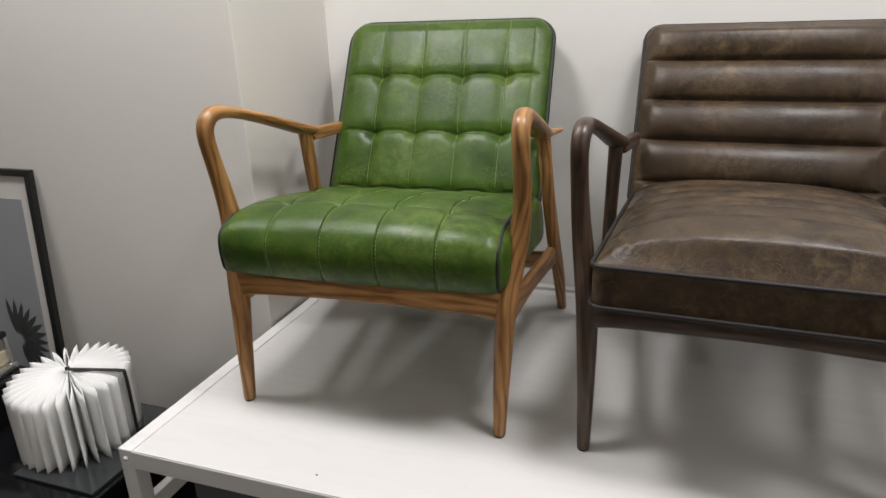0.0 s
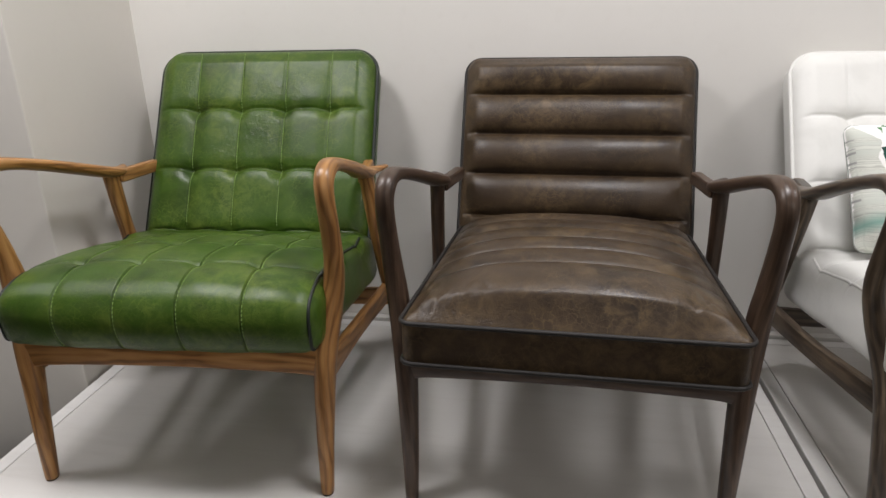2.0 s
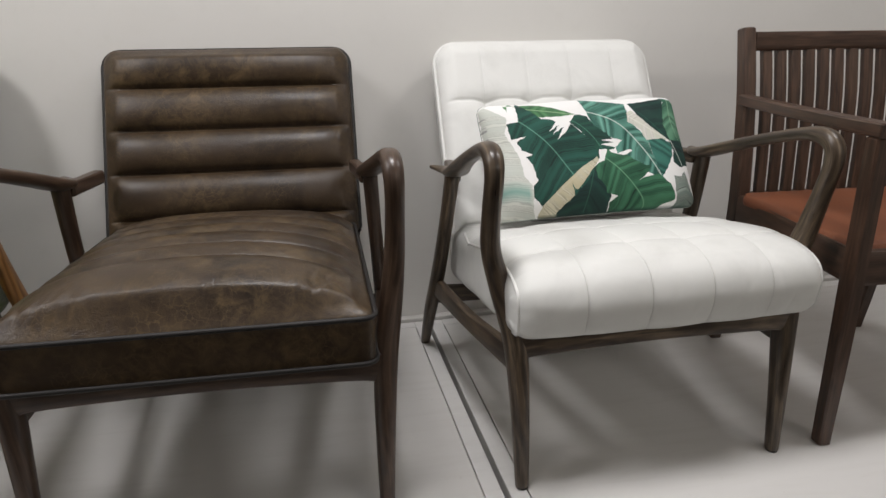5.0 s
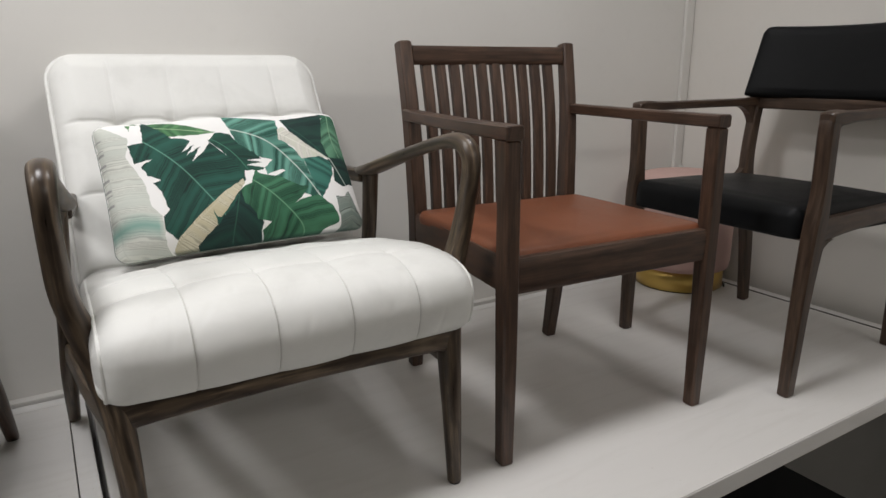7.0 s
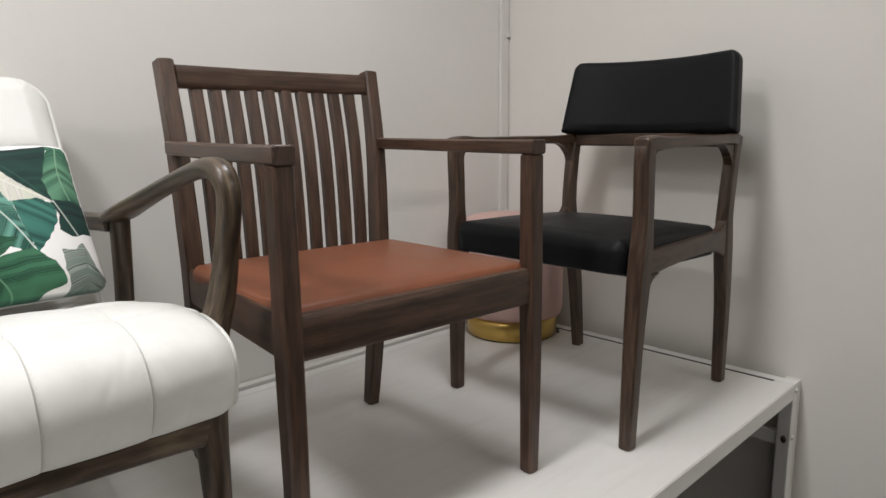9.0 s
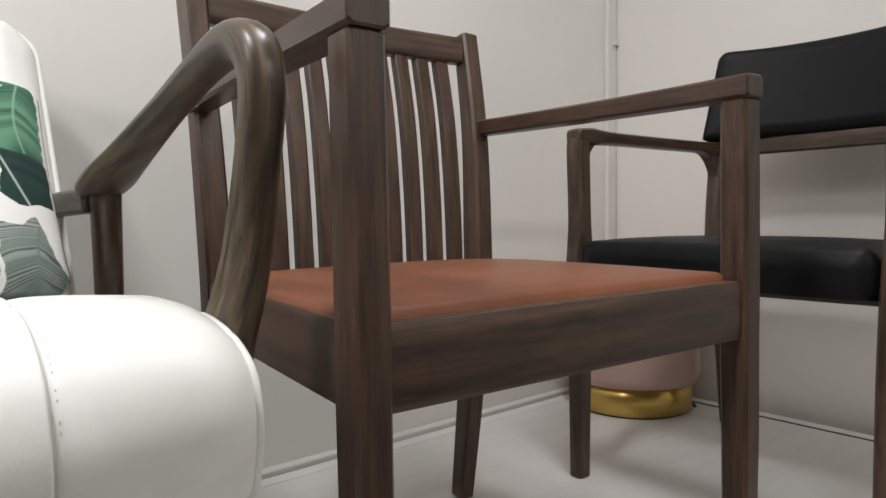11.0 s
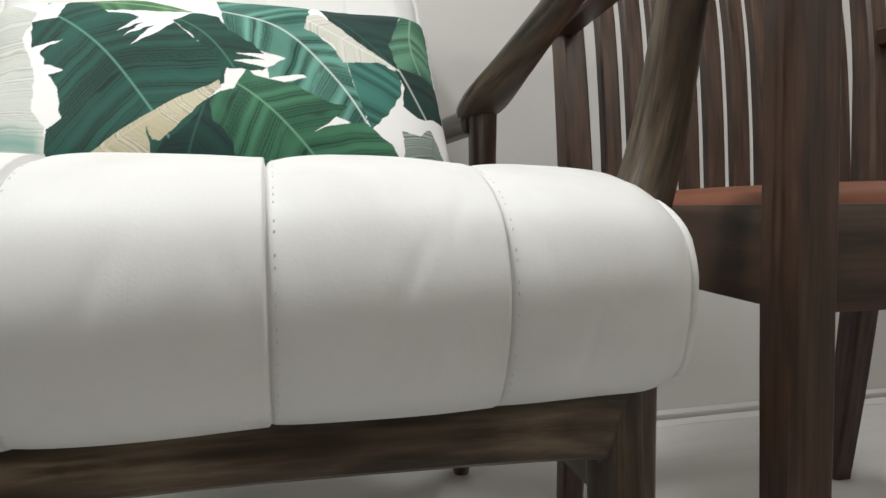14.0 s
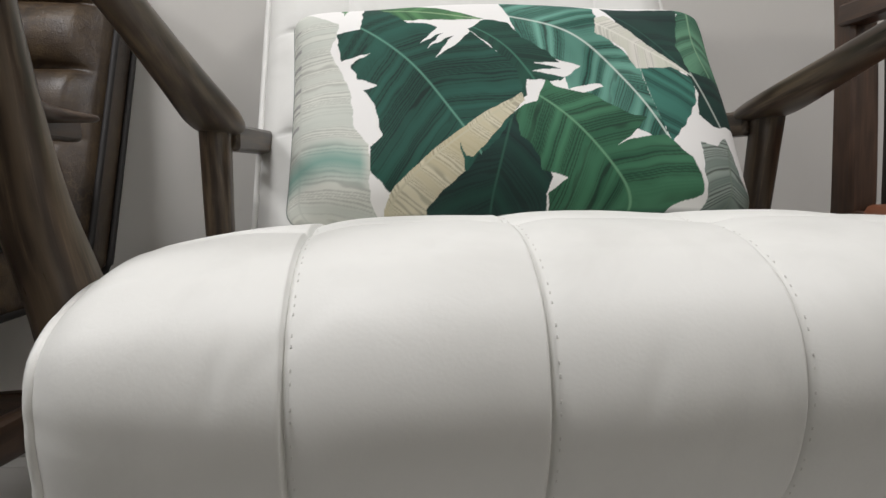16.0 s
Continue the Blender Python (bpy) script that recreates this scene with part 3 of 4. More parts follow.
def lean(me, y, z, degrees):
    """Stands a slab up, its face leaning back."""
    me.transform(Matrix.Translation((0, y, z)) @ Matrix.Rotation(radians(-degrees), 4, "X"))


def lean_point(p, y, z, degrees):
    return Matrix.Translation((0, y, z)) @ Matrix.Rotation(radians(-degrees), 4, "X") @ Vector(p)


def tufted_chair(x, y, yaw, wood, hide, pipe, thread, label, nx, nl, soft):
    ob = thing("armchair", x, y, P, yaw, label, "armchair", "armchairs on the platform")
    pale = hide is WHITE
    chair_frame(ob, wood, 0.028 if pale else 0.032, "", 0.021 if pale else 0.0, (0.022, 0.006) if pale else (0.006, 0.006), 0.0 if pale else 0.007)
    half = 0.305 if pale else 0.312
    seams = [-half, -0.178, -0.0593, 0.0593, 0.178, half]
    rows = [0.20, 0.27, 0.42, 0.57]
    me, v, arc, xs = seat_loft("seat", 2 * half, PROFILE, 0.02, 0.62, seams, rows, soft, nx, nl, crown_l=0.026, crown_r=0.014 if pale else 0.02, deep=0.0025 if pale else 0.0085)
    seat = part("seat", me, hide, ob)
    for s in seams[1:-1]:
        if thread is THREADW:
            q, t, n = surface_stitches(v, arc, xs, s, 0.05, 0.5, 0.0085, 0.0045)
            tagged(part("stitching", dashes("stitching", q, t, n, 0.0017, 0.0008, 0.0002), HOLE, seat), kind="stuff")
        else:
            q, t, n = surface_stitches(v, arc, xs, s, 0.03, 0.55, 0.0068, 0.0035)
            tagged(part("stitching", dashes("stitching", q, t, n), thread, seat), kind="stuff")
    for e in (5, -6):
        edge = v[e]
        keep = (arc > 0.0) & (arc < 0.62)
        part("seat_piping", tube("seat_piping", edge[keep], 0.0034, False, 8), pipe, seat)
    cols = [-0.288, -0.177, -0.059, 0.059, 0.177, 0.288]
    levels = [0.0, 0.030, 0.190, 0.352, 0.528]
    rng = random.Random(8)
    pull = [(cx + rng.uniform(-0.004, 0.004), lv + rng.uniform(-0.003, 0.003), rng.uniform(0.8, 1.2)) for cx in cols[1:-1] for lv in levels[1:-1]]
    rays = [(cx, lv, rng.uniform(0, 6.28), rng.uniform(0.018, 0.036)) for cx, lv, _ in pull for _ in range(3)]

    def quilt(px, pw):
        """Buttonless tufts: deep pits where the seams cross, a crease along each row, a fine line along each column."""
        sag = pw - 0.007 * pad(px, cols, 2.0)
        line = max(bell(sag - lv, 0.0032) for lv in levels[1:-1])
        vale = max(bell(sag - lv, 0.016) for lv in levels[1:-1])
        vert = max(bell(px - cx, 0.0026) for cx in cols[1:-1])
        dale = max(bell(px - cx, 0.020) for cx in cols[1:-1])
        edge = min(1.0, max(0.0, (0.292 - abs(px)) / 0.05))
        pits = sum(k * math.exp(-((px - cx) ** 2 + (pw - lv) ** 2) / 0.019 ** 2) for cx, lv, k in pull)
        fold = 0.0
        for cx, lv, a, ln in rays:
            ux, uw = px - cx, pw - lv
            if abs(ux) < 0.05 and abs(uw) < 0.05:
                al, ac = ux * math.cos(a) + uw * math.sin(a), -ux * math.sin(a) + uw * math.cos(a)
                if al > 0:
                    fold += bell(ac, 0.003) * bell(al - ln * 0.5, ln * 0.45)
        up = min(1.0, max(0.0, (pw - levels[-2] - 0.03) / 0.08))
        return 0.016 - (0.0022 + 0.004 * edge) * line - 0.0045 * vale * edge - 0.0022 * vert - 0.0030 * dale * (1 - 0.8 * up) - 0.0085 * pits - 0.0012 * fold

    me, outline = cushion("backrest", 0.584, 0.528, 0.085, quilt, 0.062, 0.02, 0.022, 190, 180, 0.0, 0.3)
    lean(me, 0.487, 0.352, 30)
    back = part("backrest", me, hide, ob)
    ring = [lean_point((px, 0.020, pz), 0.487, 0.352, 30) for px, _, pz in outline]
    ring = resample([(q.x * 1.005, q.y, q.z) for q in ring], 240)[0]
    part("back_piping", tube("back_piping", ring, 0.0054, True, 8), pipe, back)
    if thread is not THREADW:
        places, tang, norm = [], [], []
        rot = Matrix.Rotation(radians(-30), 3, "X")
        for s in cols[1:-1]:
            w = 0.05
            while w < 0.51:
                q = lean_point((s + 0.0035, -quilt(s + 0.0035, w) - 0.0005, w), 0.487, 0.352, 30)
                places.append(np.array(q)), tang.append(np.array(rot @ Vector((0, 0, 1)))), norm.append(np.array(rot @ Vector((0, -1, 0))))
                w += 0.0068
        tagged(part("stitching", dashes("stitching", places, tang, norm), thread, back), kind="stuff")
    return ob


def ribbed_chair(x, y, yaw, wood, hide, pipe, label):
    ob = thing("armchair", x, y, P, yaw, label, "armchair", "armchairs on the platform")
    chair_frame(ob, wood, 0.027, "")
    cuts = [0.0, 0.15, 0.25, 0.345, 0.44, 0.535, 0.63]
    rng = random.Random(3)
    wr = [(rng.choice((-1, 1)) * rng.uniform(0.14, 0.262), rng.uniform(0.012, 0.075), rng.uniform(-1.0, 1.0)) for _ in range(30)]

    def plump(px, pw):
        k = pad(pw, cuts, 2.4)
        dome = 0.050 * (1 - (abs(px) / 0.275) ** 2.4) * (1 - max(0.0, (pw - 0.18) / 0.62) ** 1.5) * min(1.0, (pw / 0.13) ** 0.55 if pw > 0 else 0)
        crease = sum(0.0019 * bell((px - cx) - k2 * (pw - cw), 0.0042) * bell(pw - cw, 0.026) for cx, cw, k2 in wr)
        g = max(bell(pw - s, 0.0045) for s in cuts[1:-1])
        return max(dome, 0) + (0.032 if pw < 0.15 else 0.022) * k ** 0.65 * (1 - (abs(px) / 0.28) ** 6) - crease - 0.006 * g * (1 - (abs(px) / 0.28) ** 4)

    me, outline = cushion("seat", 0.552, 0.63, 0.088, plump, 0.02, 0.022, 0.016, 120, 190, -0.006, 0.35)
    # lay it down: its face up, its foot to the front
    lay = Matrix.Translation((0, -0.062, 0.437)) @ Matrix.Rotation(radians(-87.0 - 6.0), 4, "X")
    me.transform(lay)
    seat = part("seat", me, hide, ob)
    for depth in (0.008, 0.082):
        ring = resample([tuple(lay @ Vector((px * 1.006, depth, pz))) for px, _, pz in outline], 260)[0]
        part("seat_piping", tube("seat_piping", ring, 0.0042, True, 8), pipe, seat)
    ribs = [0.0, 0.055, 0.165, 0.268, 0.372, 0.474]

    def rolls(px, pw):
        k = pad(pw, ribs, 2.2)
        end = 1 - (abs(px) / 0.29) ** 8
        g = max(bell(pw - s, 0.004) for s in ribs[1:-1])
        sway = 0.0015 * math.sin(9 * px + 17 * pw) * k
        return 0.003 + 0.030 * k ** 0.55 * end - 0.004 * g * end + sway

    me, outline = cushion("backrest", 0.582, 0.474, 0.085, rolls, 0.04, 0.02, 0.018, 90, 170, 0.0, 0.35)
    lean(me, 0.580, 0.368, 24)
    back = part("backrest", me, hide, ob)
    for depth in (0.022, 0.083):
        ring = resample([tuple(lean_point((px * 1.005, depth, pz), 0.580, 0.368, 24)) for px, _, pz in outline], 220)[0]
        part("back_piping", tube("back_piping", ring, 0.0054, True, 8), pipe, back)
    return ob


tufted_chair(0.234, 1.808, 2.6, OAK, GREEN, GREENPIPE, THREADG, "green tufted leather armchair with honey-coloured wooden frame", 130, 170, 0.004).scale = (1.025, 1.025, 1.025)
ribbed_chair(1.0, 1.815, -2.3, UMBER, BROWN, BROWNPIPE, "dark brown ribbed leather armchair with umber wooden frame")
tufted_chair(1.828, 1.82, -0.4, WALNUT, WHITE, WHITE, THREADW, "white tufted leather armchair with dark walnut frame", 190, 240, 0.0035)


# ---- printed scatter cushion on the white armchair ----
def printed_cushion(x, y, z, yaw, tilt):
    wide, high, nx, ny = 0.497, 0.288, 560, 324
    ss, ts = np.linspace(0, 1, nx), np.linspace(0, 1, ny)
    S, T = np.meshgrid(ss, ts)
    u, v = S * 2 - 1, T * 2 - 1
    puff = 0.066 * np.clip((1 - np.abs(u) ** 3.2) * (1 - np.abs(v) ** 3.0), 0, None) ** 0.5
    cut = 0.024
    edge_gap = np.clip((1 - np.abs(v)) * high / 2, 0, cut)
    inset = cut - np.sqrt(np.clip(cut * cut - (cut - edge_gap) ** 2, 0, None))
    X = u * (wide / 2 * (1 - 0.018 * (1 - v ** 2)) - inset)
    Z = (v * high / 2) * (1 - 0.02 * (1 - u ** 2)) + high / 2
    rng = np.random.RandomState(4)
    waves = sum(a * np.sin(kx * u + kz * v + ph) for a, kx, kz, ph in zip(rng.uniform(0.0003, 0.0012, 10), rng.uniform(-9, 9, 10), rng.uniform(-9, 9, 10), rng.uniform(0, 6, 10)))
    front = np.stack([X, -puff - waves * np.clip(puff / 0.02, 0, 1), Z], -1).reshape(-1, 3)
    rear = np.stack([X, puff, Z], -1).reshape(-1, 3)
    n = nx * ny
    verts = np.vstack([front, rear])
    q = [(j * nx + i, j * nx + i + 1, (j + 1) * nx + i + 1, (j + 1) * nx + i) for j in range(ny - 1) for i in range(nx - 1)]
    faces = q + [tuple(n + k for k in f[::-1]) for f in q]
    rim = list(range(nx)) + [j * nx + nx - 1 for j in range(1, ny)] + [(ny - 1) * nx + i for i in range(nx - 2, -1, -1)] + [j * nx for j in range(ny - 2, 0, -1)]
    faces += [(rim[k], rim[(k + 1) % len(rim)], n + rim[(k + 1) % len(rim)], n + rim[k]) for k in range(len(rim))]
    # the print: overlapping banana leaves, painted one over another
    ax, ay = S * wide, T * high
    col = np.empty((ny, nx, 3))
    col[:] = (0.80, 0.79, 0.77)

    def leaf(rib, outline, tone, vein, stem, seed, slant, streaks):
        """Paints one leaf inside its outline: side veins sweep off the midrib, dark ink lines over washes."""
        A, B, C = (np.array(p) * (wide, high) for p in rib)
        best = np.full(ax.shape, 1e9)
        along, side = np.zeros(ax.shape), np.zeros(ax.shape)
        for k in np.linspace(-0.15, 1.15, 90):
            p = (1 - k) ** 2 * A + 2 * k * (1 - k) * B + k * k * C
            t = 2 * (1 - k) * (B - A) + 2 * k * (C - B)
            t /= np.linalg.norm(t)
            dx, dy = ax - p[0], ay - p[1]
            d = dx * dx + dy * dy
            hit = d < best
            best = np.where(hit, d, best)
            along = np.where(hit, k + (dx * t[0] + dy * t[1]) / np.linalg.norm(C - A) * 0.9, along)
            side = np.where(hit, dx * -t[1] + dy * t[0], side)
        inside = np.zeros(ax.shape, bool)
        q = np.array(outline) * (wide, high)
        r = np.random.RandomState(seed)
        wx, wy = ax.copy(), ay.copy()
        for _ in range(5):
            f, g = r.uniform(-420, 420, 2)
            wx += 0.0003 * np.sin(f * ax + g * ay + seed)
            wy += 0.0003 * np.sin(g * ax - f * ay + 2 * seed)
        for (x0, y0), (x1, y1) in zip(q, np.roll(q, -1, 0)):
            if y0 != y1:
                inside ^= ((y0 > wy) != (y1 > wy)) & (wx < (x1 - x0) * (wy - y0) / (y1 - y0) + x0)
        span = np.linalg.norm(C - A)
        key = (along * span - np.abs(side) * slant) / 0.18
        wob = 0.30 * np.sin(side * 90 + seed) + 0.16 * np.sin(side * 210 + 2 * seed + key * 9)
        fine = 0.5 + 0.5 * np.sin(key * 290 + 3 * wob + 4.5 * np.sin(key * 31 + seed) + 2.0 * np.sin(key * 77 + seed + side * 25))
        broad = 0.5 + 0.5 * np.sin(key * 37 + wob + seed + 2 * np.sin(key * 15 + seed))
        wash = 0.5 + 0.5 * np.sin(key * 9 + seed * 1.7 + side * 30)
        mixv = np.clip(0.05 + 0.55 * broad + 0.45 * wash * (0.6 + 0.4 * fine) - 0.1, 0, 1)[..., None]
        paint = np.array(tone) * (1 - mixv) + np.array(vein) * mixv
        thread = (np.clip(fine * 2.6 - 1.3, 0, 1) * np.clip(1.45 - broad * 1.5, 0, 1) * streaks)[..., None]
        paint = paint * (1 - 0.85 * thread)
        line = np.clip(1.5 - np.abs(side) / 0.0011, 0, 1)[..., None] * ((along > -0.02) & (along < 1.05))[..., None] * 0.85
        paint = paint * (1 - line) + np.array(stem) * line
        col[inside] = paint[inside]

    deep, teal, sage, ink = (0.0065, 0.047, 0.033), (0.014, 0.095, 0.068), (0.04, 0.13, 0.055), (0.004, 0.026, 0.022)
    pale, straw = (0.62, 0.63, 0.57), (0.60, 0.56, 0.42)
    leaf([(0.008, 0.878), (0.029, 0.388), (0.029, -0.105)], [(0.021, 0.978), (0.109, 0.827), (0.105, 0.763), (0.088, 0.691), (0.134, 0.468), (0.142, 0.302), (0.172, 0.223), (0.176, 0.144), (0.172, 0.014), (0.138, -0.155), (0, 0.014), (0.004, 0.957)],
         pale, (0.50, 0.53, 0.48), (0.50, 0.52, 0.47), 11, 0.25, 0.35)
    band = np.clip(1 - np.abs(T - 0.17 - 0.03 * np.sin(S * 22)) / 0.085, 0, 1) * np.clip((0.175 - S) / 0.02, 0, 1)
    col[:] = col * (1 - 0.75 * band[..., None]) + np.array((0.10, 0.30, 0.25)) * 0.75 * band[..., None]
    leaf([(0.109, 0.964), (0.247, 0.842), (0.452, 0.799)], [(0.113, 0.957), (0.251, 0.942), (0.439, 0.806), (0.36, 0.784), (0.247, 0.784), (0.134, 1), (0.126, 0.885)],
         sage, (0.10, 0.26, 0.10), (0.3, 0.42, 0.25), 12, 0.8, 0.5)
    leaf([(0.728, 0.82), (0.812, 0.719), (0.891, 0.496)], [(0.72, 0.892), (0.929, 0.957), (0.883, 0.683), (0.895, 0.511), (0.812, 0.619), (0.741, 0.727)],
         ink, deep, (0.02, 0.08, 0.06), 13, 0.6, 0.4)
    leaf([(0.958, 0.964), (0.916, 0.669), (0.962, 0.46)], [(0.929, 0.957), (0.983, 0.95), (0.992, 0.849), (0.987, 0.504), (0.933, 0.468), (0.887, 0.532), (0.879, 0.676)],
         (0.03, 0.12, 0.07), (0.12, 0.28, 0.17), (0.2, 0.36, 0.22), 14, 0.7, 0.6)
    leaf([(0.891, 0.525), (0.916, 0.417), (0.95, 0.281)], [(0.879, 0.532), (0.992, 0.532), (0.992, 0.331), (0.925, 0.302), (0.887, 0.345), (0.9, 0.432)],
         ink, deep, (0.5, 0.55, 0.5), 24, 0.6, 0.4)
    leaf([(0.494, 0.827), (0.703, 0.698), (0.803, 0.223)], [(0.481, 0.978), (0.699, 0.885), (0.686, 0.698), (0.745, 0.604), (0.77, 0.54), (0.795, 0.353), (0.803, 0.209), (0.766, 0.23), (0.686, 0.302), (0.607, 0.381), (0.678, 0.446), (0.674, 0.46), (0.598, 0.424), (0.598, 0.482), (0.636, 0.54), (0.565, 0.576), (0.51, 0.676)],
         teal, (0.16, 0.38, 0.30), (0.62, 0.70, 0.64), 15, 0.7, 0.8)
    leaf([(0.77, 0.54), (0.782, 0.374), (0.803, 0.216)], [(0.77, 0.54), (0.845, 0.554), (0.891, 0.496), (0.891, 0.403), (0.854, 0.302), (0.808, 0.209), (0.787, 0.374)],
         (0.012, 0.085, 0.064), (0.05, 0.20, 0.155), (0.70, 0.74, 0.68), 19, 0.9, 0.7)
    leaf([(0.41, 0.741), (0.481, 0.669), (0.548, 0.388)], [(0.397, 0.727), (0.439, 0.806), (0.49, 0.784), (0.515, 0.683), (0.569, 0.597), (0.59, 0.554), (0.527, 0.547), (0.59, 0.525), (0.523, 0.511), (0.594, 0.482), (0.586, 0.46), (0.51, 0.468), (0.506, 0.396), (0.46, 0.367), (0.452, 0.604)],
         deep, (0.012, 0.075, 0.048), (0.05, 0.18, 0.12), 16, 0.7, 0.5)
    leaf([(0.477, 0.345), (0.439, 0.137), (0.402, -0.08)], [(0.473, 0.331), (0.515, 0.201), (0.548, 0.094), (0.536, 0.05), (0.565, -0.155), (0.126, -0.155), (0.259, 0.079), (0.368, 0.173), (0.397, 0.237)],
         ink, deep, (0.02, 0.09, 0.06), 17, 0.6, 0.5)
    leaf([(0.159, 0.777), (0.289, 0.547), (0.418, 0.115)], [(0.105, 0.77), (0.159, 0.77), (0.172, 0.993), (0.264, 0.77), (0.305, 0.763), (0.331, 0.734), (0.289, 0.647), (0.339, 0.698), (0.301, 0.619), (0.36, 0.683), (0.318, 0.568), (0.372, 0.647), (0.402, 0.712), (0.452, 0.604), (0.49, 0.525), (0.502, 0.403), (0.444, 0.23), (0.372, 0.122), (0.276, 0.036), (0.222, 0.05), (0.176, 0.129), (0.176, 0.216), (0.201, 0.252), (0.184, 0.388), (0.163, 0.46), (0.192, 0.468), (0.151, 0.518), (0.134, 0.597), (0.176, 0.633), (0.113, 0.626)],
         deep, (0.016, 0.094, 0.068), (0.12, 0.30, 0.22), 18, 0.45, 0.75)
    leaf([(0.686, 0.748), (0.774, 0.647), (0.895, 0.511)], [(0.69, 0.784), (0.715, 0.806), (0.749, 0.741), (0.816, 0.626), (0.895, 0.511), (0.845, 0.54), (0.762, 0.532), (0.741, 0.626), (0.682, 0.698)],
         (0.66, 0.64, 0.58), (0.54, 0.56, 0.45), (0.72, 0.71, 0.64), 20, 0.6, 0.3)
    leaf([(0.967, 0.295), (0.921, 0.094), (0.958, -0.105)], [(0.879, 0.23), (0.921, 0.223), (0.95, 0.273), (0.971, 0.158), (1, 0.043), (1, -0.155), (0.916, -0.155), (0.874, 0.122)],
         (0.30, 0.35, 0.31), (0.10, 0.14, 0.12), (0.16, 0.2, 0.16), 21, 0.4, 0.8)
    leaf([(0.536, 0.388), (0.64, 0.23), (0.757, -0.068)], [(0.552, 0.475), (0.569, 0.439), (0.603, 0.417), (0.644, 0.403), (0.699, 0.345), (0.728, 0.317), (0.762, 0.309), (0.72, 0.23), (0.686, 0.194), (0.715, 0.216), (0.799, 0.237), (0.849, 0.158), (0.866, 0.101), (0.874, 0.043), (0.816, 0.014), (0.808, -0.155), (0.569, -0.155), (0.54, 0.05), (0.582, 0.094), (0.527, 0.115), (0.523, 0.151), (0.506, 0.201), (0.485, 0.23), (0.477, 0.331), (0.498, 0.36), (0.527, 0.367)],
         (0.014, 0.085, 0.042), (0.055, 0.19, 0.10), (0.15, 0.33, 0.19), 22, 0.5, 0.7)
    leaf([(0.13, -0.105), (0.314, 0.209), (0.506, 0.403)], [(0.498, 0.41), (0.502, 0.374), (0.473, 0.324), (0.427, 0.23), (0.385, 0.158), (0.368, 0.165), (0.356, 0.223), (0.368, 0.115), (0.339, 0.079), (0.28, 0.014), (0.23, -0.155), (0.088, -0.155), (0.234, 0.086), (0.305, 0.187), (0.351, 0.252), (0.414, 0.331), (0.477, 0.388)],
         straw, (0.44, 0.39, 0.25), (0.50, 0.47, 0.34), 23, 0.35, 0.45)
    foot = np.clip((0.012 - T) / 0.012, 0, 1)[..., None] * (S > 0.18)[..., None]
    col[:] = col * (1 - 0.8 * foot) + np.array(ink) * 0.8 * foot
    script = (S < 0.02) & (T > 0.35) & (T < 0.86) & (np.sin(T * 170) + 0.9 * np.sin(T * 67 + 1) > 0.75)
    col[script] = (0.30, 0.30, 0.29)
    me = mesh_of("scatter_cushion", verts, faces)
    layer = me.color_attributes.new("print", "FLOAT_COLOR", "POINT")
    flat = np.ones((2 * n, 4), np.float32)
    flat[:n, :3] = col.reshape(-1, 3)
    flat[n:, :3] = (0.55, 0.55, 0.52)
    layer.data.foreach_set("color", flat.ravel())
    m, t, b = material("printed_cotton", (0.5, 0.5, 0.5), 0.85)
    at = t.nodes.new("ShaderNodeVertexColor")
    at.layer_name = "print"
    t.links.new(at.outputs["Color"], b.inputs["Base Color"])
    c = t.nodes.new("ShaderNodeTexCoord").outputs["Object"]
    t.links.new(bump_of(t, noise_of(t, c, 900.0, 2.0), 0.12, 0.0005), b.inputs["Normal"])
    ob = thing("scatter_cushion", x, y, z, yaw, "white scatter cushion printed with green banana leaves", "cushion")
    tip = Matrix.Rotation(radians(-tilt), 4, "X") @ Matrix.Rotation(radians(-1.2), 4, "Y")
    me.transform(tip)
    cover = part("cover", me, m, ob)
    edge = resample([tuple(tip @ Vector(front[k])) for k in rim], 300)[0]
    part("edge_seam", tube("edge_seam", edge, 0.0011, True, 6), material("grey_green_edge_seam", (0.22, 0.25, 0.22), 0.8)[0], cover)
    return ob


printed_cushion(1.846, 2.195, P + 0.427, -1.5, 34)


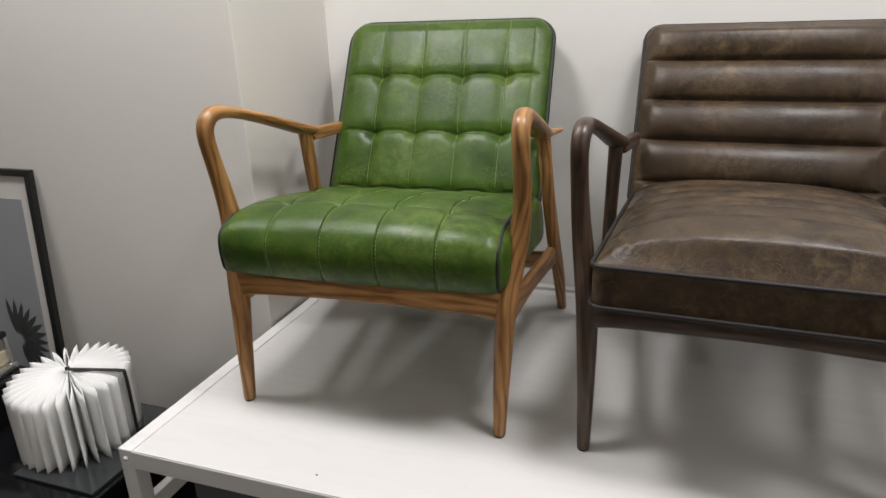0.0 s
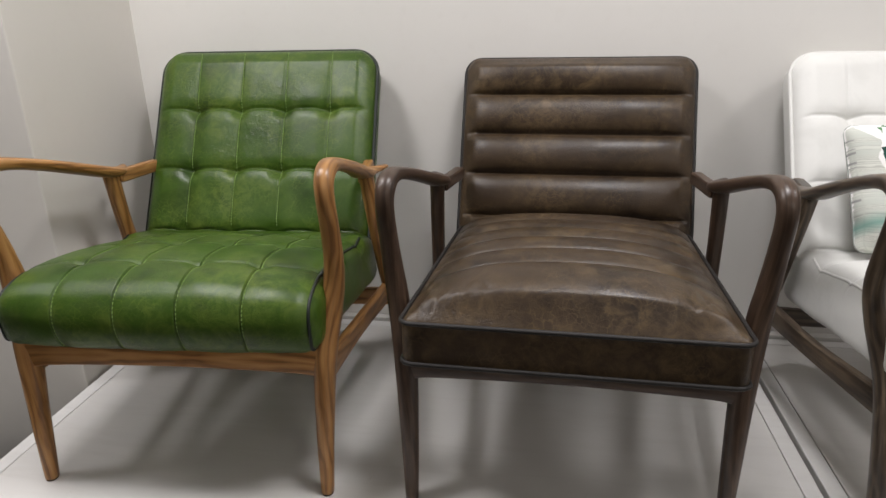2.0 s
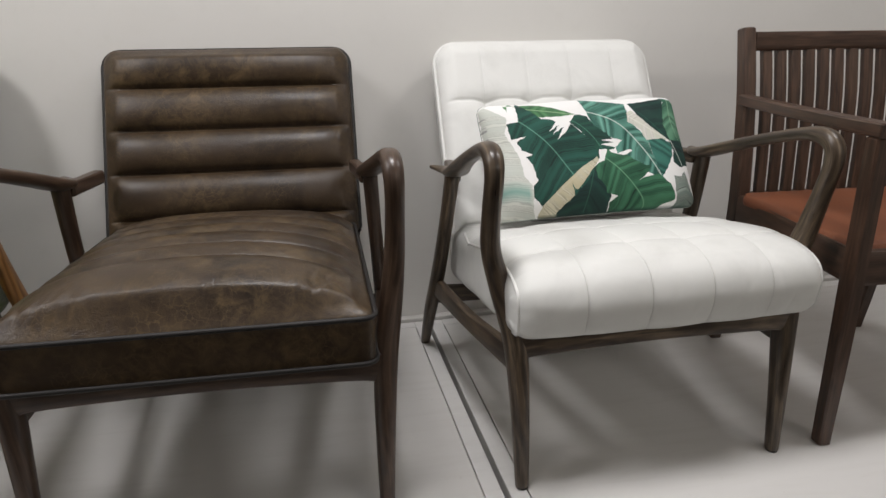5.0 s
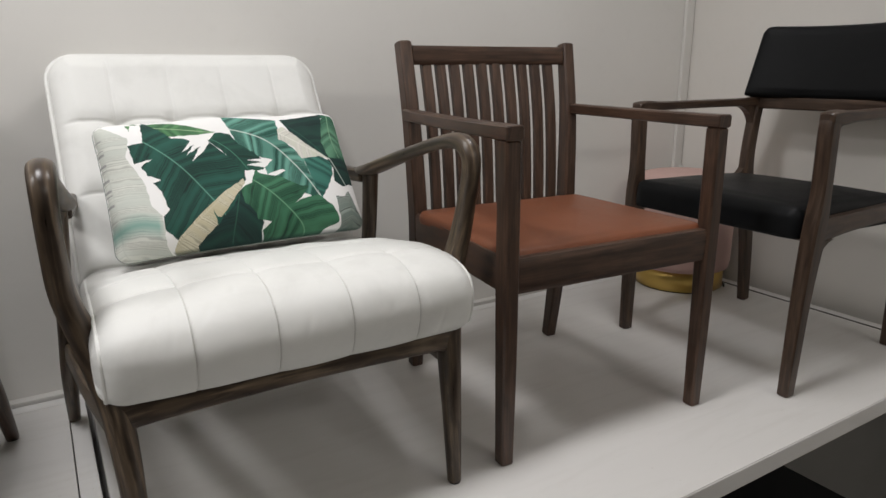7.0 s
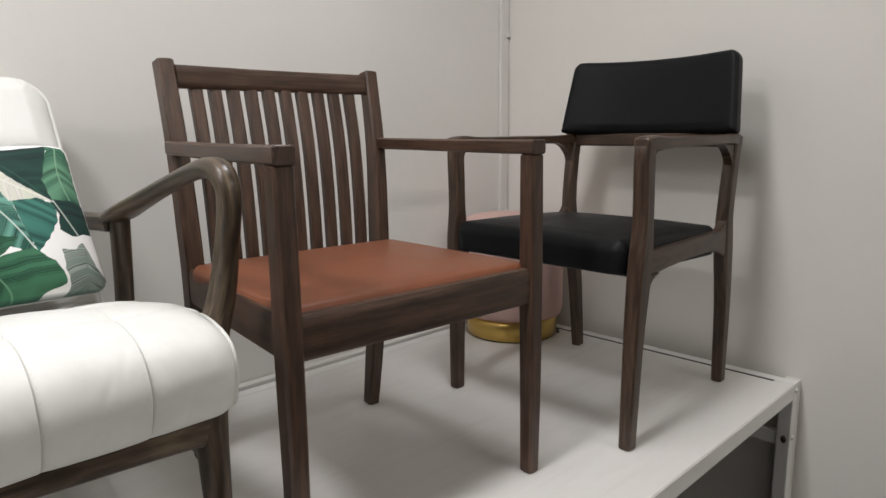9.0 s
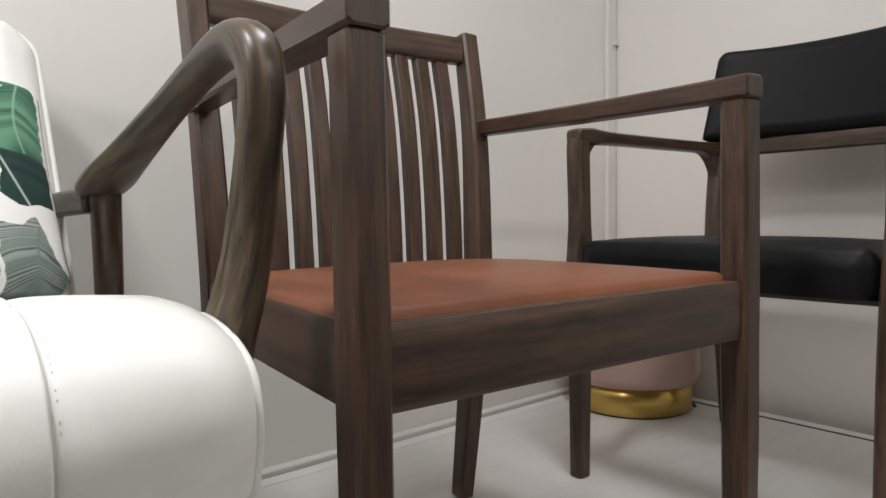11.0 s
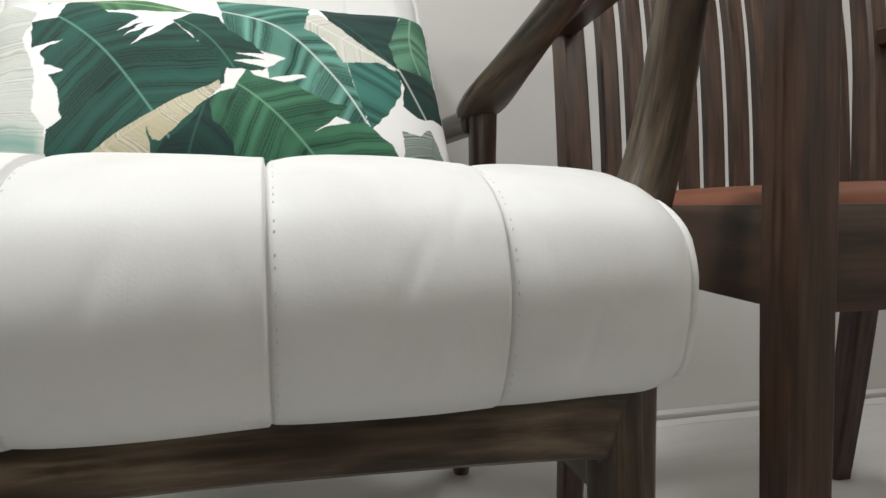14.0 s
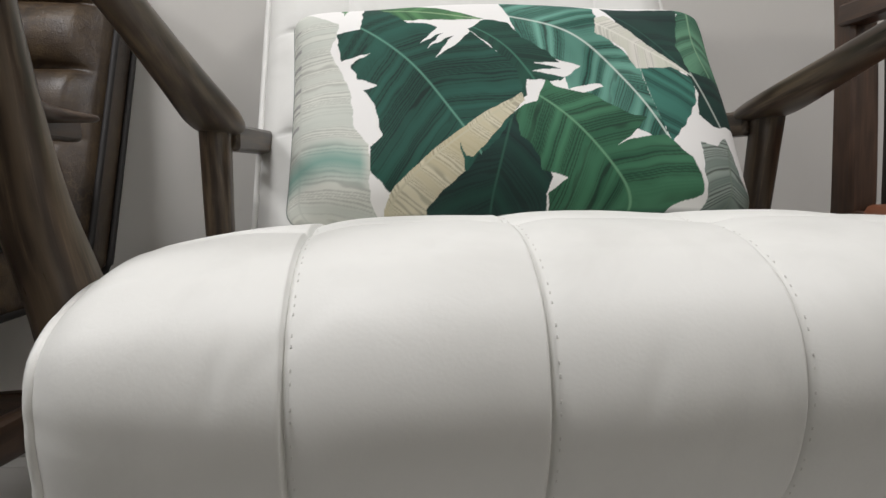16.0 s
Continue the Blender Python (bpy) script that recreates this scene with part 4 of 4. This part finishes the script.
# ---- slat-back armchair ----
def slat_chair(x, y, yaw):
    ob = thing("slat_back_armchair", x, y, P, yaw, "red-brown wooden armchair with vertical back slats and tan leather seat", "armchair")
    for s in (-1, 1):
        lg = part("front_leg", sweep("front_leg", [(s * 0.262, 0.0, 0), (s * 0.262, 0.0, 0.22), (s * 0.262, 0.002, 0.36), (s * 0.262, 0.002, 0.45), (s * 0.262, 0.004, 0.646)],
                                     [(0.0140, 0.0150), (0.0162, 0.0175), (0.0168, 0.0185), (0.0168, 0.0185), (0.0165, 0.018)], (1, 0, 0), 9, 24, 3, 0.003), SEPIA, ob)
        part("foot_pad", lathe("foot_pad", [(0.010, -0.0001), (0.011, 0.003)], 14), RUBBER, lg).location = (s * 0.262, 0, 0)
        part("arm", sweep("arm", [(s * 0.262, -0.016, 0.660), (s * 0.261, 0.10, 0.660), (s * 0.255, 0.30, 0.662), (s * 0.243, 0.475, 0.664)],
                          [(0.0185, 0.0140), (0.0185, 0.0135), (0.018, 0.013), (0.0165, 0.013)], (1, 0, 0), 9, 24, 5, 0.002), SEPIA, ob)
        bl = part("back_leg", sweep("back_leg", [(s * 0.220, 0.508, 0), (s * 0.222, 0.485, 0.18), (s * 0.226, 0.466, 0.38), (s * 0.229, 0.468, 0.50), (s * 0.234, 0.480, 0.66), (s * 0.239, 0.510, 0.832)],
                                    [(0.0155, 0.016), (0.0175, 0.02), (0.018, 0.0225), (0.018, 0.022), (0.017, 0.02), (0.0165, 0.017)], (1, 0, 0), 9, 24, 4, 0.003), SEPIA, ob)
        part("foot_pad", lathe("foot_pad", [(0.010, -0.0001), (0.011, 0.003)], 14), RUBBER, bl).location = (s * 0.220, 0.508, 0)
        part("side_rail", beam("side_rail", (s * 0.257, 0.018, 0.393), (s * 0.231, 0.446, 0.393), (0.012, 0.035), (0.012, 0.035), (1, 0, 0)), SEPIA, ob)
    part("front_rail", beam("front_rail", (-0.248, 0.002, 0.393), (0.248, 0.002, 0.393), (0.0125, 0.035), None, (0, 1, 0)), SEPIA, ob)
    part("back_rail", beam("back_rail", (-0.210, 0.466, 0.396), (0.210, 0.466, 0.396), (0.0125, 0.033), None, (0, 1, 0)), SEPIA, ob)
    part("top_rail", sweep("top_rail", [(-0.222, 0.504, 0.801), (0, 0.518, 0.801), (0.222, 0.504, 0.801)], [(0.012, 0.0225)] * 3, (0, 1, 0), 9, 24, 8, 0.002), SEPIA, ob)
    n = 10
    for k in range(n):
        px = -0.214 + 0.428 * (k + 1) / (n + 1)
        bow = 0.010 * (1 - (px / 0.215) ** 2)
        part("slat", sweep("slat", [(px, 0.460 + bow, 0.425), (px * 1.01, 0.468 + bow, 0.55), (px * 1.02, 0.482 + bow, 0.67), (px * 1.03, 0.506 + bow, 0.782)], [(0.0125, 0.009)] * 4, (1, 0, 0), 9, 24, 4, 0.001), SEPIA, ob)

    def crown(px, pw):
        return 0.011 * max(0.0, 1 - (abs(px) / 0.255) ** 3) * (1 - (abs(pw - 0.215) / 0.225) ** 3)
    me, _ = cushion("seat_pad", 0.490, 0.432, 0.034, crown, 0.03, 0.03, 0.013, 60, 60, -0.018, 0.3)
    me.transform(Matrix.Translation((0, 0.008, 0.4370)) @ Matrix.Rotation(radians(-90), 4, "X"))
    part("seat_pad", me, TAN, ob, "smooth tan leather seat pad")
    return ob


slat_chair(2.480, 1.816, -4.0)


# ---- black upholstered armchair, facing along the platform ----
def black_chair(x, y, yaw):
    ob = thing("office_armchair", x, y, P, yaw, "dark wooden armchair with black vinyl seat and back", "armchair")
    for s in (-1, 1):
        lg = part("front_leg", sweep("front_leg", [(s * 0.259, 0.0, 0), (s * 0.262, 0.004, 0.25), (s * 0.266, 0.010, 0.40), (s * 0.268, 0.012, 0.50), (s * 0.268, 0.008, 0.63), (s * 0.268, 0.010, 0.662)],
                                     [(0.0145, 0.016), (0.0175, 0.019), (0.019, 0.025), (0.018, 0.018), (0.018, 0.018), (0.017, 0.017)], (1, 0, 0), 6, 24, 5, 0.003), UMBER, ob)
        part("foot_pad", lathe("foot_pad", [(0.010, -0.0001), (0.011, 0.003)], 14), RUBBER, lg).location = (s * 0.259, 0, 0)
        part("arm", sweep("arm", [(s * 0.268, -0.008, 0.662), (s * 0.268, 0.035, 0.662), (s * 0.267, 0.10, 0.663), (s * 0.262, 0.28, 0.664), (s * 0.250, 0.44, 0.664), (s * 0.244, 0.505, 0.664)],
                          [(0.018, 0.013), (0.0185, 0.017), (0.019, 0.0125), (0.019, 0.012), (0.0175, 0.0125), (0.0165, 0.016)], (1, 0, 0), 5, 24, 6, 0.004), UMBER, ob)
        bl = part("back_leg", sweep("back_leg", [(s * 0.231, 0.537, 0), (s * 0.236, 0.52, 0.22), (s * 0.240, 0.495, 0.38), (s * 0.242, 0.487, 0.48), (s * 0.244, 0.500, 0.60), (s * 0.244, 0.514, 0.675)],
                                    [(0.0145, 0.016), (0.0165, 0.02), (0.0175, 0.027), (0.0165, 0.021), (0.016, 0.019), (0.016, 0.019)], (1, 0, 0), 6, 24, 5, 0.003), UMBER, ob)
        part("foot_pad", lathe("foot_pad", [(0.010, -0.0001), (0.011, 0.003)], 14), RUBBER, bl).location = (s * 0.231, 0.537, 0)
        part("side_rail", sweep("side_rail", [(s * 0.262, 0.012, 0.398), (s * 0.262, 0.06, 0.408), (s * 0.258, 0.22, 0.413), (s * 0.247, 0.40, 0.410), (s * 0.242, 0.485, 0.400)],
                                [(0.0125, 0.040), (0.0125, 0.027), (0.0125, 0.022), (0.0125, 0.024), (0.0125, 0.040)], (1, 0, 0), 6, 24, 6, 0.001), UMBER, ob)
        for cy, cz, dy, dz, r in ((0.027, 0.650, 1, -1, 0.048), (0.482, 0.650, -1, -1, 0.085), (0.470, 0.436, -1, 1, 0.055), (0.029, 0.434, 1, 1, 0.018), (0.029, 0.380, 1, -1, 0.055), (0.483, 0.380, -1, -1, 0.045)):
            arc = [(0.0, 0.0)] + [(r - r * math.sin(a), r - r * math.cos(a)) for a in np.linspace(0, math.pi / 2, 9)]
            px = s * (0.268 - 0.05 * cy)
            vs = [(px + h, cy + dy * (u - 0.004), cz + dz * (v - 0.004)) for h in (-0.011, 0.011) for u, v in arc]
            k = len(arc)
            fs = [tuple(range(k)), tuple(range(k, 2 * k))] + [(i, (i + 1) % k, k + (i + 1) % k, k + i) for i in range(k)]
            me = mesh_of("corner_fillet", vs, fs, False, [(q[2], q[1]) for q in vs])
            part("corner_fillet", me, UMBER, ob)
    part("front_rail", beam("front_rail", (-0.25, 0.03, 0.40), (0.25, 0.03, 0.40), (0.012, 0.022), None, (0, 1, 0)), UMBER, ob)
    part("back_rail", beam("back_rail", (-0.23, 0.50, 0.40), (0.23, 0.50, 0.40), (0.012, 0.022), None, (0, 1, 0)), UMBER, ob)
    part("cross_bar", sweep("cross_bar", [(-0.25, 0.508, 0.662), (0, 0.516, 0.662), (0.25, 0.508, 0.662)], [(0.0125, 0.018)] * 3, (0, 1, 0), 7, 24, 6, 0.002), UMBER, ob)

    def crown(px, pw):
        return 0.014 * (1 - (abs(px) / 0.26) ** 3) * (1 - (abs(pw - 0.235) / 0.245) ** 3)
    me, _ = cushion("seat_pad", 0.486, 0.475, 0.075, crown, 0.03, 0.03, 0.024, 60, 60, -0.004, 0.3)
    me.transform(Matrix.Translation((0, -0.022, 0.462)) @ Matrix.Rotation(radians(-92.0), 4, "X"))
    part("seat_pad", me, BLACK, ob, "thick black vinyl seat pad")

    def soft(px, pw):
        return 0.008 * (1 - (abs(px) / 0.27) ** 3)
    me, _ = cushion("back_pad", 0.486, 0.212, 0.046, soft, 0.028, 0.006, 0.014, 60, 50, -0.022, 0.4)
    for vert in me.vertices:
        # the pad is bent round the sitter's back
        vert.co.y += 0.018 - 0.045 * (vert.co.x / 0.25) ** 2
    me.transform(Matrix.Translation((0, 0.487, 0.680)) @ Matrix.Rotation(radians(-9), 4, "X"))
    part("back_pad", me, BLACK, ob, "black vinyl back pad with rounded corners")
    return ob


black_chair(2.968, 1.963, -90.0)


# ---- pouf in the corner ----
pouf = thing("pouf", 3.475, 2.448, P, 0, "blush pink velvet pouf on a brass plinth", "pouf")
part("plinth", lathe("plinth", [(0.150, 0.004), (0.1555, 0.006), (0.1555, 0.072), (0.150, 0.074)], 72), GOLD, pouf, "polished brass plinth")
part("base_ring", lathe("base_ring", [(0.148, 0.0), (0.148, 0.0045)], 48), RUBBER, pouf)
part("drum", lathe("drum", [(0.150, 0.0745), (0.169, 0.078), (0.173, 0.10), (0.174, 0.25), (0.174, 0.36), (0.170, 0.385), (0.158, 0.400), (0.13, 0.408), (0.06, 0.412), (0.01, 0.412)], 72), PINK, pouf)
cable = new("power_cable", tube("power_cable", curve_points([(3.560, 2.31, P + 0.004), (3.585, 2.335, P + 0.004), (3.61, 2.42, P + 0.004), (3.628, 2.50, P + 0.004), (3.635, 2.57, P + 0.004)], 10), 0.0035))
cable.data.materials.append(CABLE)
tagged(cable, "thin dark power cable lying on the platform", "cable")


# ---- low black bench with the paper lamp and the picture ----
bench = thing("low_bench", -1.05, 1.78, 0, 0, "low black lacquered bench against the wall", "bench")
part("top", box_mesh("top", -0.62, 0.66, -0.34, 0.20, 0.40, 0.44, 0.004), GLOSSBLACK, bench)
for bx in (-0.58, 0.60):
    part("side_panel", box_mesh("side_panel", bx - 0.02, bx + 0.02, -0.32, 0.18, 0, 0.399, 0.003), GLOSSBLACK, bench)
part("shelf", box_mesh("shelf", -0.555, 0.575, -0.30, 0.17, 0.12, 0.145, 0.003), GLOSSBLACK, bench)
part("rear_panel", box_mesh("rear_panel", -0.555, 0.575, 0.16, 0.178, 0.15, 0.398, 0.002), GLOSSBLACK, bench)
plate = new("glass_plate", box_mesh("glass_plate", -0.66, -0.405, 1.615, 1.965, 0.4405, 0.4485, 0.002))
plate.data.materials.append(SMOKED)
tagged(plate, "smoked glass plate lying on the bench", "plate")


def book_lamp(x, y, z, yaw):
    """A book opened right round, its paper pleated like an accordion."""
    ob = thing("book_lamp", x, y, z, yaw, "white accordion paper lamp shaped like an open book", "lamp")
    folds, high, rad, inner = 30, 0.205, 0.149, 0.012
    verts, faces = [], []
    steps = folds * 2
    # soft pleats: outer folds are round, inner folds gather at the spine
    for j in range(9):
        h = j / 8
        for i in range(steps * 4):
            ph = i / 4
            ang = 2 * math.pi * ph / steps * 0.985
            wave = abs((ph % 2) - 1)
            r = inner + (rad - inner) * (wave ** 0.55)
            drop = 0.012 * (r / rad) ** 2 * math.sin(ang * 1.0 + 0.6)
            trim = 0.004 * (r / rad) ** 6
            verts.append((r * math.cos(ang), r * math.sin(ang), trim + h * (high - 2 * trim) + drop))
    w = steps * 4
    faces = [(j * w + i, j * w + (i + 1) % w, (j + 1) * w + (i + 1) % w, (j + 1) * w + i) for j in range(8) for i in range(w)]
    me = mesh_of("pleated_paper", verts, faces)
    paper = part("pleated_paper", me, PAPER, ob)
    mod = paper.modifiers.new("thickness", "SOLIDIFY")
    mod.thickness = 0.0009
    ca, sa = math.cos(-0.35), math.sin(-0.35)
    band = [(0.004 * ca, 0.004 * sa, high + 0.006), (0.10 * ca, 0.10 * sa, high + 0.006), (0.144 * ca, 0.144 * sa, high + 0.005), (0.1545 * ca, 0.1545 * sa, high - 0.006), (0.1555 * ca, 0.1555 * sa, high * 0.5), (0.1545 * ca, 0.1545 * sa, 0.01)]
    part("strap", sweep("strap", band, [(0.0048, 0.0026)] * 6, (-sa, ca, 0), 5, 16, 6, 0.0005), STRAP, ob, "black elastic closing strap")
    part("strap_knot", lathe("strap_knot", [(0.002, high + 0.003), (0.006, high + 0.005), (0.006, high + 0.011), (0.002, high + 0.013)], 14), STRAP, ob)
    return ob


book_lamp(-0.602, 1.785, 0.449, 34)


def picture(x, y, z, yaw, tilt):
    ob = thing("framed_picture", x, y, z, yaw, "grey botanical print in a black frame leaning against the wall", "picture")
    tip = Matrix.Rotation(radians(-tilt), 4, "X")
    w, h, b = 0.80, 1.085, 0.021
    pieces = [("frame_side", (-w, -w + b, 0, 0.02, 0, h), FRAMEBLACK), ("frame_side", (-b, 0, 0, 0.02, 0, h), FRAMEBLACK),
              ("frame_rail", (-w + b, -b, 0, 0.02, 0, b), FRAMEBLACK), ("frame_rail", (-w + b, -b, 0, 0.02, h - b, h), FRAMEBLACK),
              ("mount", (-w + b, -b, 0.008, 0.012, b, h - b), MOUNT), ("print", (-w + 0.075, -0.058, 0.0055, 0.0075, 0.07, h - 0.095), PRINTGREY)]
    for name, dims, mat in pieces:
        me = box_mesh(name, *dims, 0.0015 if name.startswith("frame") else 0)
        me.transform(tip)
        last = part(name, me, mat, ob)
    rng = random.Random(2)
    for k in range(13):
        a = radians(100 - k * 14)
        ln = 0.13 - 0.002 * k
        c = Vector((-0.185, 0.0045, 0.50))
        d = Vector((math.cos(a), 0, math.sin(a)))
        s = Vector((-d.z, 0, d.x))
        outline = [c + d * (0.02 + ln * q) + s * (0.011 * math.sin(math.pi * min(q * 1.02, 1)) ** 0.7 * sg) for sg, qs in ((1, (0, .2, .4, .6, .8, 1)), (-1, (.8, .6, .4, .2))) for q in qs]
        me = mesh_of("leaf_motif", outline, [tuple(range(len(outline)))], False)
        me.transform(tip)
        part("leaf_motif", me, PRINTDARK, last)
    return ob


picture(-1.03, 2.07, 0.0, 0, 4.0)


# ---- black case with a small vintage device, behind the paper lamp ----
case = thing("black_case", -1.005, 1.80, 0.4402, 0, "black lacquered storage case on the bench, reflections modelled as thin bright strips", "case")
part("body", box_mesh("body", -0.13, 0.125, -0.085, 0.085, 0, 0.112, 0.006), GLOSSBLACK, case)
part("lid", box_mesh("lid", -0.135, 0.13, -0.09, 0.09, 0.113, 0.125, 0.005), GLOSSBLACK, case)
# thin chrome strips stand in for bright reflections in the lacquer
for tz in (0.012, 0.052):
    part("reflection_line", box_mesh("reflection_line", -0.128, 0.123, -0.0875, -0.0845, tz, tz + 0.003, 0.0008), CHROME, case)
device = thing("vintage_film_viewer", -0.985, 1.815, 0.5655, 8, "cream and silver vintage viewer with black top and knobs", "device")
part("base", box_mesh("base", -0.085, 0.085, -0.05, 0.05, 0, 0.026, 0.008), CHROME, device)
part("body", box_mesh("body", -0.078, 0.07, -0.042, 0.042, 0.0265, 0.066, 0.004), CREAM, device)
part("top", box_mesh("top", -0.082, 0.078, -0.045, 0.045, 0.104, 0.122, 0.006), GLOSSBLACK, device)
for sx, sy in ((0.076, -0.036), (0.076, 0.036), (-0.076, -0.036), (-0.076, 0.036)):
    part("strut", beam("strut", (sx, sy, 0.024), (sx * 0.96, sy, 0.106), (0.004, 0.006)), CHROME, device)
for kx in (-0.045, 0.0, 0.045):
    k = part("knob", lathe("knob", [(0.008, 0.0), (0.0085, 0.008), (0.006, 0.011)], 16), GLOSSBLACK, device)
    k.rotation_euler = (radians(90), 0, 0)
    k.location = (kx, -0.042, 0.047)
